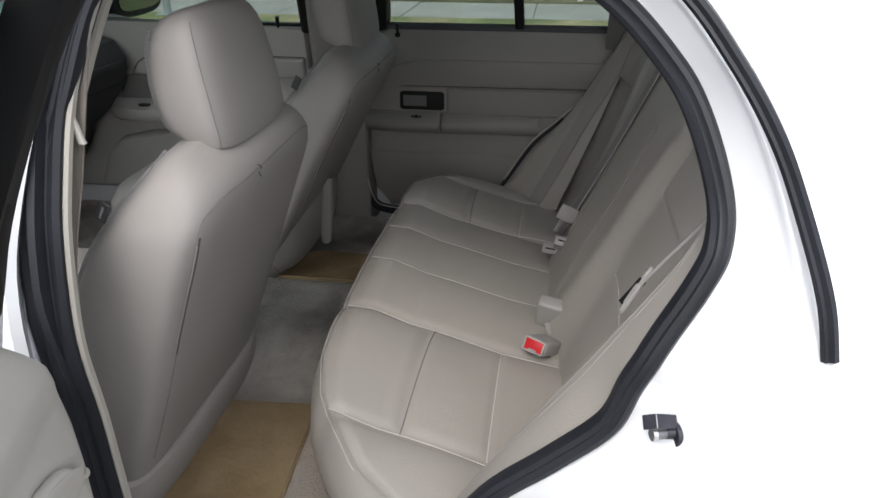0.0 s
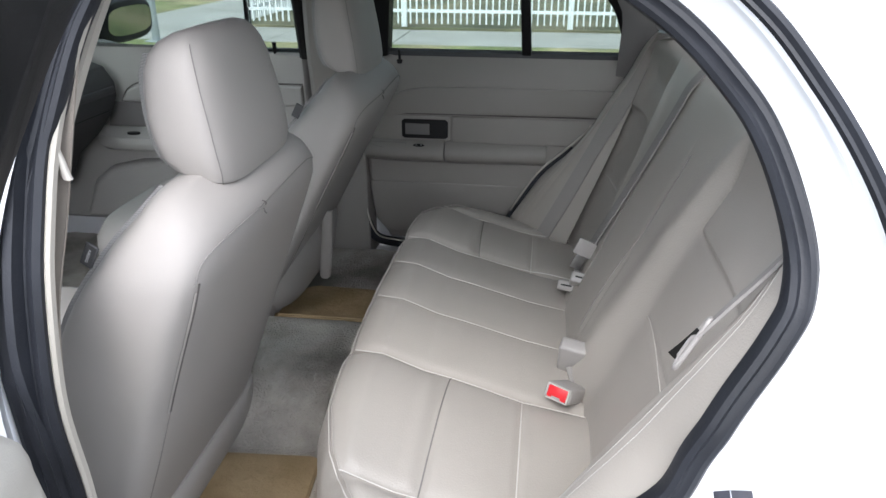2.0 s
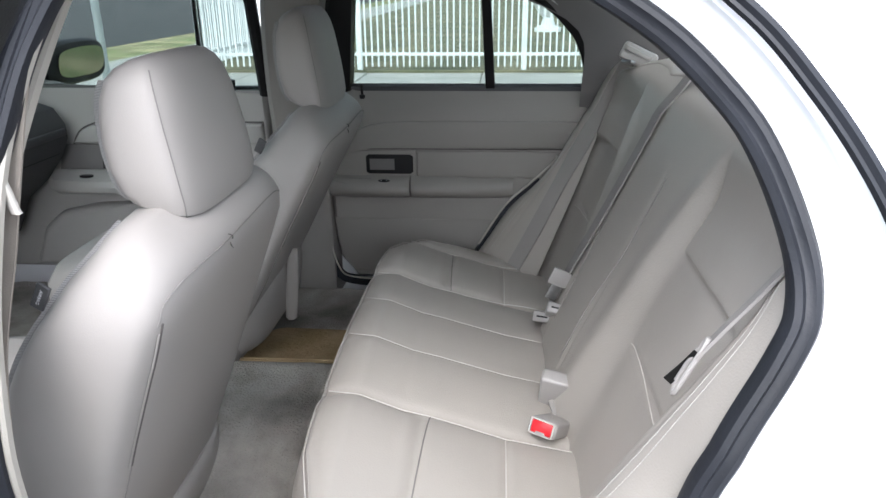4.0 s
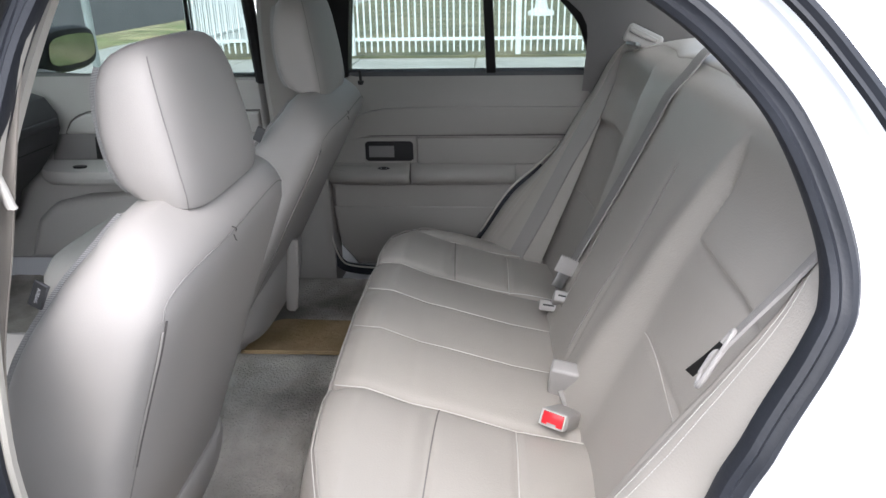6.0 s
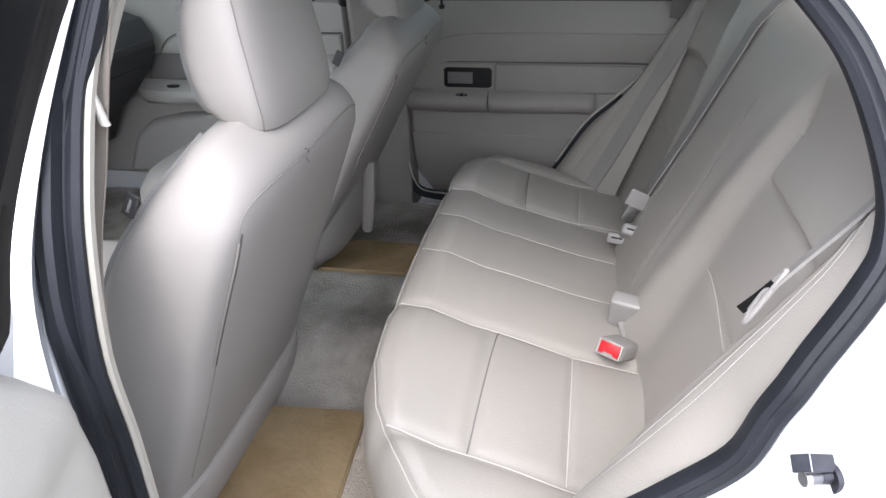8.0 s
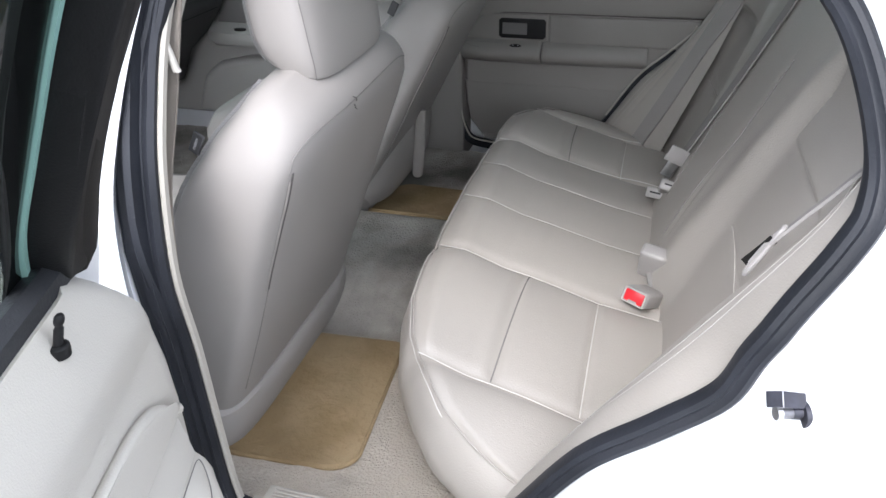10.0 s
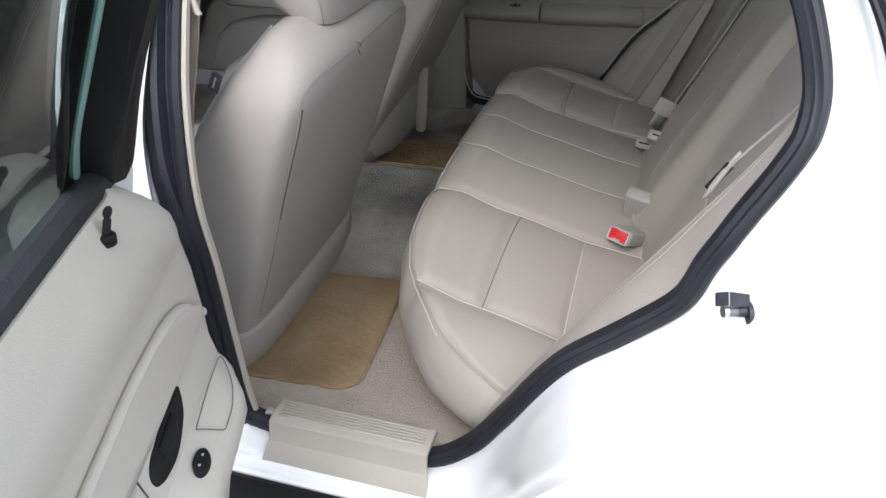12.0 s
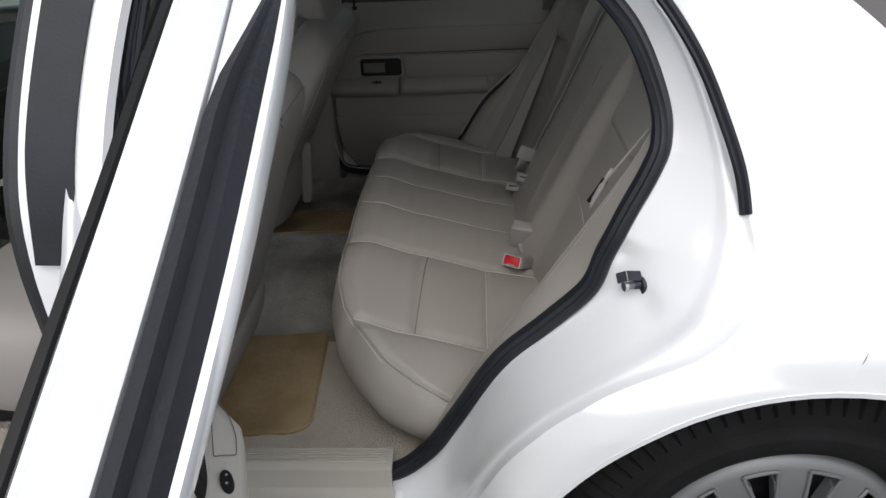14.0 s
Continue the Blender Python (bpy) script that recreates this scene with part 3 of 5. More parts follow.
part("windscreen", thicken(grid(lambda a, b: (lerp(-1.62, -0.78, a), lerp(-0.68, 0.68, b) * lerp(1, 0.84, a), lerp(0.98, 1.41, a)), 4, 6), 0.005), GLASS, car, "clear windscreen")
rw = part("rear_window", thicken(grid(lambda a, b: (lerp(1.05, 0.45, a), lerp(-0.66, 0.66, b) * lerp(1, 0.86, a), lerp(1.03, 1.41, a)), 4, 6), 0.005), GLASS, car, "clear rear window")
rw.visible_shadow = False
part("parcel_shelf", box(0.46, 1.08, -0.66, 0.66, 1.015, 1.045, 0.01), SHELF, car, "dark grey parcel shelf")

# striker on the jamb
ORIGIN = Vector((0.354, -0.757, 0.798))
OUT = Vector((-0.93, -0.36, 0.05)).normalized()
UP = (Vector((0, 0, 1)) - OUT * OUT.z).normalized()
SK = Matrix((OUT, UP, OUT.cross(UP))).transposed().to_4x4()
SK = Matrix.Translation(ORIGIN) @ SK @ Matrix.Scale(0.78, 4)
striker = part("striker", rod((0, 0, 0), (0.030, 0, 0), 0.0072, 0.0072, 20), PINSTEEL, car, "steel door striker pin with a black bracket", m=SK)
part("pin_head", rod((0.028, 0, 0), (0.034, 0, 0), 0.0092, 0.0084, 20), STEEL, striker, m=SK)
part("pin_sleeve", rod((0.004, 0, 0), (0.014, 0, 0), 0.0088, 0.0078, 20), DARKSTEEL, striker, m=SK)
part("washer", rod((-0.004, -0.004, 0), (0.002, -0.004, 0), 0.0175, 0.0165, 28), DARKSTEEL, striker, m=SK)
HOOD = SK @ pose(0, 0.0135, 0.001, -44, 0, 10)
part("bracket", box(-0.002, 0.030, -0.0012, 0.0012, -0.0075, 0.0120, 0.001, 1), DARKSTEEL, striker, "black folded bracket", m=HOOD)
part("bracket_side", box(-0.0012, 0.0012, -0.019, 0.0012, -0.0075, 0.0120, 0.001, 1), DARKSTEEL, striker, m=HOOD @ pose(0.030, 0, 0, 0, 0, 34))
part("bracket_rim", box(0.0292, 0.0308, 0.0010, 0.0018, -0.0075, 0.0120, 0.0003, 1), STEEL, striker, "bright worn edge", m=HOOD)

# ---- floor of the cabin ----
def floor_z(x, y):
    hump = 0.085 * (1 - smooth01(0.07, 0.27, abs(y)))
    return 0.385 + hump + 0.02 * smooth01(0.56, 0.70, abs(y))


def floor_sheet(x0, x1, y0, y1, nx, ny, lift=0.0):
    bm = grid(lambda a, b: (lerp(x0, x1, a), lerp(y0, y1, b), floor_z(lerp(x0, x1, a), lerp(y0, y1, b)) + lift + 0.004 * noise.noise((40 * lerp(x0, x1, a), 40 * lerp(y0, y1, b), 0))), nx, ny)
    return bm


cabin_floor = thing("cabin_floor", "grey car carpet over the floor and centre tunnel", "carpet", (0, 0, 0.3), kind="structure")
# the step in colour between these sheets stands in for light and shade
part("carpet", floor_sheet(-1.66, 0.30, -0.585, 0.66, 100, 120), CARPET, cabin_floor, "worn carpet, coloured greyer for dirt and shade")
part("sill_carpet", floor_sheet(-0.26, 0.30, -0.585, -0.30, 60, 30, 0.003), LITCARPET, cabin_floor, "beige carpet by the seat, coloured paler as lit")
part("sill_carpet", floor_sheet(-1.66, 0.30, -0.70, -0.585, 100, 14, 0.004), LITCARPET, cabin_floor, "beige carpet edge, coloured paler as lit")

sill = thing("scuff_plate", "beige ribbed plastic scuff plate on the door sill", "scuff plate", (-0.157, -0.72, 0.40))
sec = [(-0.690, 0.425), (-0.690, 0.434), (-0.693, 0.4365), (-0.735, 0.437), (-0.742, 0.433), (-0.748, 0.410), (-0.7515, 0.402), (-0.747, 0.400), (-0.743, 0.406), (-0.738, 0.428)]
part("plate", sweep([Vector((x, 0, 0)) for x in (-0.290, -0.288, -0.24, -0.1, -0.028, -0.026)], sec, (0, 0, 1), False, -1, scales=None), SILLTRIM, sill)
flange = []
for cx, cs, g0 in ((-0.038, 0.76, 0), (-0.284, 0.76, 90)):
    for k in range(7):
        g = radians(g0 + 15 * k)
        flange.append((cx + 0.016 * math.cos(g), cs + 0.24 * math.sin(g)))
flange += [(-0.294, 0.20), (-0.290, 0.0), (-0.026, 0.0), (-0.022, 0.20)]
part("flange", plate(flange, lambda x, q, d: Vector((x, lerp(-0.7485, -0.776, q ** 0.9) - 0.8 * d, lerp(0.404, 0.353, q) + 0.4 * d)), -0.003, 0.0015, 0.001), SILLTRIM, sill, "smooth lower flange")
for i in range(6):
    y = -0.697 - 0.0058 * i
    part("rib", box(-0.280, -0.036, y - 0.0019, y + 0.0019, 0.4355, 0.4395, 0.001, 1), SILLTRIM, sill)

mat = thing("floor_mat", "tan carpet floor mat lying in the rear footwell", "floor mat", (-0.33, -0.45, 0.40))


def mat_shape(cx, cy, sx, sy, sgn, thing_ob, turn):
    out = []
    for (px, py, r) in ((1, -1, 0.05), (1, 1, 0.02), (-1, 1, 0.02), (-1, -1, 0.05)):
        for k in range(6):
            g = radians({(1, -1): -90, (1, 1): 0, (-1, 1): 90, (-1, -1): 180}[(px, py)] + 15 * k + 7)
            out.append((px * (sx - r) + r * math.cos(g), py * (sy - r) + r * math.sin(g)))
    c, s = math.cos(turn), math.sin(turn)

    def to3(a, b, d):
        x, y = cx + c * a - s * b, cy + sgn * (s * a + c * b)
        return (x, y, floor_z(x, y) + d)
    bm = bmesh.new()
    n = len(out)
    rows = []
    for k in (1.0, 0.985, 0.95, 0.8, 0.6, 0.4, 0.2):
        rows.append([bm.verts.new(to3(a * k, b * k, 0.012 - 0.010 * (k > 0.99) + 0.002 * noise.noise((9 * a * k, 9 * b * k, 3)))) for a, b in out])
    mid = bm.verts.new(to3(0, 0, 0.012))
    for r, q in zip(rows, rows[1:]):
        for i in range(n):
            bm.faces.new((r[i], r[(i + 1) % n], q[(i + 1) % n], q[i]))
    for i in range(n):
        bm.faces.new((rows[-1][i], rows[-1][(i + 1) % n], mid))
    part("mat_body", bm, MAT, thing_ob)
    edge = [Vector(to3(a * 0.99, b * 0.99, 0.006)) for a, b in out]
    part("bound_edge", tube(edge, 0.0035, True, 6), MAT, thing_ob, "stitched edge binding")


mat_shape(-0.335, -0.448, 0.125, 0.170, 1, mat, radians(4))
mat2 = thing("floor_mat", "tan carpet floor mat in the far rear footwell", "floor mat", (-0.33, 0.45, 0.40))
mat_shape(-0.335, 0.29, 0.14, 0.118, -1, mat2, radians(2))

# ---- rear bench ----
bench = thing("rear_bench_seat", "taupe leather rear bench seat with stitched seams", "car seat", (0.0, 0.0, 0.40))


def front_x(y):
    y = abs(y)
    return table(y, (0.0, -0.158), (0.30, -0.155), (0.42, -0.145), (0.50, -0.122), (0.56, -0.085), (0.61, -0.045), (0.645, 0.010), (0.668, 0.065), (0.684, 0.13), (0.70, 0.23))


def seat_z(x, y):
    """Cushion's top: raised at the front roll, falling to the backrest and to its ends."""
    z = table(x, (-0.18, 0.615), (-0.15, 0.632), (-0.10, 0.628), (-0.03, 0.600), (0.02, 0.588), (0.14, 0.553), (0.24, 0.533), (0.32, 0.525))
    ay = abs(y)
    z -= 0.020 * smooth01(0.28, 0.55, ay) + 0.036 * smooth01(0.55, 0.72, ay)
    z += 0.008 * smooth01(0.27, 0.10, ay)
    if ay < 0.60:
        for s, k in ((0.532, 0.007), (0.256, 0.008), (0.082, 0.0015)):
            z -= k * bell(ay - s, 0.011) + 0.45 * k * bell(ay - s, 0.035)
        if 0.256 < ay < 0.532:
            z -= (0.008 * bell(x - 0.005, 0.010) + 0.004 * bell(x - 0.14, 0.006)) * smooth01(0.256, 0.28, ay) * smooth01(0.532, 0.51, ay)
            z += 0.008 * math.sin(math.pi * (ay - 0.256) / 0.276)
    return z + 0.0015 * noise.noise((7 * x, 7 * y, 1.3))


def cushion(a, b):
    y = lerp(-0.70, 0.70, a)
    x = lerp(front_x(y), 0.30, b)
    edge = 1 - smooth01(0, 0.10, b)
    return (x, y, seat_z(x, y) - 0.010 * edge ** 2)


part("cushion", grid(cushion, 240, 90), LEATHER, bench)


def skirt(a, b):
    y = lerp(-0.70, 0.70, a)
    x = front_x(y)
    z1 = seat_z(x, y) - 0.010
    d = 0.004
    nx, ny = -(front_x(y + d) - front_x(y - d)) / (2 * d), 0
    n = Vector((-1.0, -nx, 0)).normalized()
    z = lerp(z1, 0.385, b)
    out = 0.028 * math.sin(math.pi * min(1, b * 1.25)) ** 0.8 * (b < 0.8) + (0 if b < 0.8 else -0.03 * (b - 0.8) / 0.2)
    return (x + n.x * out, y + n.y * out, z)


part("front_skirt", grid(skirt, 160, 20), LEATHER, bench)
for off, drop in ((0.0, 0.006), (0.007, 0.013)):
    pts = []
    for i in range(161):
        y = lerp(-0.70, 0.70, i / 160)
        x = front_x(y)
        pts.append((x - off * 0.8, y, seat_z(x, y) - drop))
    part("piping", tube(pts, 0.0008 if off else 0.0013, n=6), THREAD if off else LEATHER, bench, "stitched piping")


def seam(fy, x0, x1, n=60, r=0.0009, lift=0.0014, mat_=None):
    pts = []
    for i in range(n + 1):
        x = lerp(x0, x1, i / n)
        y = fy(x)
        pts.append((x, y, seat_z(x, y) + lift))
    return tube(pts, r, n=5)


for s in (-1, 1):
    part("seam", seam(lambda x: s * (0.532 + 0.012 * smooth01(0.05, 0.2, x)), -0.105, 0.25), THREAD, bench, "pale stitched seam")
    part("seam", seam(lambda x: s * (0.256 + 0.01 * smooth01(0.05, 0.2, x)), -0.15, 0.25), THREAD, bench, "pale stitched seam")
    part("seam", seam(lambda x: s * 0.082, -0.15, 0.25, r=0.0006, lift=0.0008), THREAD, bench, "pale stitched seam")
    for xx, m_ in ((0.005, SEAMMID), (0.14, THREAD)):
        pts = [(xx + 0.012 * (k / 20 if xx < 0.1 else 0), s * lerp(0.53, 0.258, k / 20), seat_z(xx + 0.012 * (k / 20 if xx < 0.1 else 0), s * lerp(0.53, 0.258, k / 20)) + 0.001) for k in range(21)]
        part("cross_seam", tube(pts, 0.0011, n=5), m_, bench, "cross seam")


def back_x(y, z):
    """Front face of the rear backrest."""
    x = 0.222 + 0.40 * (z - 0.53)
    ay = abs(y)
    # raised centre block whose flanks slope down to flat outboard panels
    y_in = table(z, (0.55, 0.165), (0.67, 0.178), (0.84, 0.222), (0.91, 0.252), (0.98, 0.282), (1.03, 0.292))
    y_out = table(z, (0.55, 0.255), (0.735, 0.260), (0.84, 0.266), (0.90, 0.278), (0.96, 0.292), (1.03, 0.305))
    fade = smooth01(1.055, 0.95, z)
    x += 0.027 * smooth01(y_in - 0.006, y_out + 0.004, ay) * fade
    x -= 0.006 * bell(ay - y_in + 0.01, 0.03) * fade
    x -= 0.018 * smooth01(0.50, 0.64, ay)
    arc = 0.882 - 0.05 * max(0.0, ay - 0.45) - 0.03 * max(0.0, 0.31 - ay)
    x -= (0.010 * smooth01(arc - 0.006, arc + 0.010, z) * smooth01(1.06, 0.93, z) - 0.004 * bell(z - arc + 0.010, 0.012)) * smooth01(y_out, y_out + 0.02, ay)
    x += 0.003 * bell(z - 0.727, 0.006) * smooth01(y_out - 0.01, y_out + 0.02, ay) * smooth01(0.54, 0.50, ay)
    x -= 0.010 * smooth01(0.20, 0.08, ay) * smooth01(0.9, 0.6, z)
    x += 0.002 * bell(ay - 0.10, 0.006) * smooth01(0.99, 0.93, z)
    x += 0.05 * smooth01(1.02, 1.10, z) ** 2
    return x + 0.0015 * noise.noise((6 * y, 6 * z, 7.7))


def back_top(y):
    return 1.095 - 0.05 * smooth01(0.35, 0.66, abs(y)) - 0.006 * bell(abs(y) - 0.20, 0.05)


def backrest(a, b):
    zt = back_top(lerp(-0.69, 0.70, a))
    z = lerp(0.50, zt - 0.02, min(1.0, b / 0.8))
    y = lerp(-min(0.70, side_y(z) - 0.014 - 0.03 * smooth01(0.95, 1.03, z)), 0.70, a)
    if b <= 0.8:
        z = lerp(0.50, zt - 0.02, b / 0.8)
        return (back_x(y, z), y, z)
    k = (b - 0.8) / 0.2
    z = zt - 0.02 + 0.02 * math.sin(k * math.pi / 2)
    return (back_x(y, zt - 0.02) + 0.16 * (1 - math.cos(k * math.pi / 2)), y, z)


part("backrest", grid(backrest, 280, 150), LEATHER, bench)
part("backrest_rear", box(0.50, 0.60, -0.66, 0.66, 0.45, 1.03, 0.02), GREYTRIM, bench)


def back_seam(pts, mat_, name="back_seam", r=0.0008):
    q = [(back_x(p.y, p.z) - 0.001, p.y, p.z) for p in spline([(0, y, z) for y, z in pts], 10)]
    part(name, tube(q, r, n=5), mat_, bench, "stitched seam")


for s in (-1, 1):
    back_seam([(s * 0.262, 0.727), (s * 0.32, 0.727), (s * 0.39, 0.723), (s * 0.474, 0.716), (s * 0.53, 0.708)], THREAD)
    back_seam([(s * 0.118, 0.95), (s * 0.113, 0.89), (s * 0.103, 0.82), (s * 0.092, 0.76), (s * 0.083, 0.70), (s * 0.083, 0.60)], WEBBING, r=0.0007)

# padded bolsters between backrest and door opening
def bolster_lines(s):
    crease = [(0.232 + 0.40 * (z - 0.53), s * y, z) for y, z in ((0.505, 0.50), (0.525, 0.63), (0.545, 0.764), (0.574, 0.844), (0.600, 0.957), (0.600, 1.02), (0.575, 1.075))]
    ridge = [(0.080, s * 0.630, 0.495), (0.160, s * 0.622, 0.622), (0.222, s * 0.618, 0.716), (0.285, s * 0.618, 0.812), (0.332, s * 0.618, 0.884), (0.368, s * 0.618, 0.945), (0.400, s * 0.606, 1.01), (0.436, s * 0.585, 1.07)]
    rim = [p for p in opening_line(s, 6, -0.015) if p.x > 0.05 and 0.47 < p.z < 1.07]
    return spline(crease, 12), spline(ridge, 12), [Vector((p.x, p.y - s * 0.008, p.z)).lerp(Vector(ridge[-1]), 0.9 * smooth01(0.97, 1.07, p.z)) for p in rim]


bolsters = {}
for s in (-1, 1):
    lines = bolster_lines(s)

    def bolster(a, b, lines=lines, s=s):
        crease, ridge, rim = lines
        p, q, r = pick(crease, a), pick(ridge, a), pick(rim, a)
        c = q * 2 - (p + r) / 2
        v = p * (1 - b) ** 2 + c * (2 * b * (1 - b)) + r * b * b
        dip = 0.0022 * bell(b - 0.47, 0.03)
        return (v.x + dip, v.y + s * dip * 0.6, v.z)
    padob = part("bolster", grid(bolster, 90, 40), LEATHER, bench, "taupe side bolster with a double stitched seam")
    bolsters[s] = bolster
    for b0 in (0.56, 0.65):
        bm = bmesh.new()
        steps = 170
        for i in range(steps):
            p0, p1 = (Vector(bolster((i + k) / steps, b0)) + Vector((-0.0001, -s * 0.0001, 0.0001)) for k in (0.15, 0.75))
            tube([p0, p1], 0.00055, n=4, bm=bm)
        part("stitch_line", bm, STITCH, padob, "double row of stitches")


# ---- front seats ----
def words(text, parent, m, size):
    """Small raised print in the built-in font."""
    c = bpy.data.curves.new("print", "FONT")
    c.body, c.size, c.align_x, c.align_y, c.extrude = text, size, "CENTER", "CENTER", 0.0001
    tmp = bpy.data.objects.new("print", c)
    bm = bmesh.new()
    bm.from_mesh(tmp.to_mesh())
    tmp.to_mesh_clear()
    bpy.data.objects.remove(tmp)
    return part("print", bm, LABEL, parent, m=m)



def super_ring(cx, cy, z, hx, hy, n=56, p=3.2, tilt=0.0):
    out = []
    for i in range(n):
        g = 2 * math.pi * i / n
        c, s = math.cos(g), math.sin(g)
        x = hx * math.copysign(abs(c) ** (2 / p), c)
        y = hy * math.copysign(abs(s) ** (2 / p), s)
        out.append(Vector((cx + x, cy + y, z + tilt * x)))
    return out


def loft(rings, bm=None, caps=True):
    bm = bm or bmesh.new()
    vs = [[bm.verts.new(p) for p in r] for r in rings]
    n = len(vs[0])
    for r, s in zip(vs, vs[1:]):
        for i in range(n):
            bm.faces.new((r[i], r[(i + 1) % n], s[(i + 1) % n], s[i]))
    if caps:
        bm.faces.new(vs[0])
        bm.faces.new(vs[-1])
    return bm


def rear_face_x(z, recline=0.0):
    """Rear face of a front seat's backrest."""
    return table(z, (0.40, -0.415), (0.45, -0.398), (0.52, -0.374), (0.63, -0.332), (0.75, -0.289), (0.86, -0.246), (0.91, -0.224), (0.945, -0.215), (0.975, -0.226), (1.0, -0.258)) - recline * max(0.0, 0.93 - z)


def seat_section(z):
    """Thickness, half width and squareness of a front backrest at height z."""
    thick = table(z, (0.42, 0.19), (0.7, 0.165), (0.83, 0.172), (0.90, 0.162), (0.944, 0.145), (0.98, 0.100), (0.997, 0.06), (1.005, 0.03))
    hy = table(z, (0.42, 0.235), (0.55, 0.246), (0.75, 0.252), (0.86, 0.249), (0.91, 0.242), (0.945, 0.226), (0.972, 0.206), (0.99, 0.18), (1.0, 0.15), (1.005, 0.11))
    return thick, hy, table(z, (0.42, 7.0), (0.86, 6.5), (0.93, 4.5), (0.97, 3.2), (1.005, 2.4))


def seat_skin(cy, dy, z, lift=0.0, recline=0.0):
    """Point on the rear face of a front backrest."""
    th, hy, p = seat_section(z)
    k = min(0.999, abs(dy) / hy)
    return (rear_face_x(z, recline) - th / 2 + th / 2 * (1 - k ** p) ** (1 / p) + lift, cy + dy, z)


# broad wing of the pillar seal
wing = []
for p in ps:
    k = smooth01(0.74, 0.90, p.z)
    wing.append([p + Vector(v) for v in ((-0.008, 0.006, 0), (0.004, 0.006, 0), (lerp(0.004, -0.001, k), lerp(0.0, -0.021, k), 0), (lerp(-0.008, -0.011, k), lerp(0.0, -0.021, k), 0))])
part("seal_wing", loft(wing), SEAL, car, "broad grey rubber wing of the pillar seal")

# height, front, rear, half width, squareness and tilt of the headrest's sections
HEAD = ((0.991, -0.298, -0.250, 0.090, 3.0, -0.30), (0.993, -0.312, -0.240, 0.114, 3.6, -0.30), (1.000, -0.324, -0.233, 0.126, 4.0, -0.27), (1.015, -0.333, -0.231, 0.131, 4.3, -0.23),
        (1.04, -0.340, -0.234, 0.133, 4.4, -0.19), (1.07, -0.344, -0.239, 0.132, 4.4, -0.15), (1.10, -0.345, -0.245, 0.129, 4.2, -0.11), (1.125, -0.343, -0.250, 0.125, 4.0, -0.08),
        (1.145, -0.337, -0.256, 0.118, 3.7, -0.05), (1.158, -0.327, -0.263, 0.108, 3.4, -0.02), (1.167, -0.312, -0.272, 0.093, 3.0, 0.0), (1.171, -0.298, -0.281, 0.072, 2.6, 0.0))


def head_skin(hc, row, k):
    """Point on the outboard rear corner of the headrest, k of the half width out."""
    z, xf, xr, hy, p, tilt = row
    x = (xr - xf) / 2 * (1 - k ** p) ** (1 / p)
    return Vector(((xf + xr) / 2 + x + 0.0005, hc - k * hy - 0.0004, z + tilt * x))


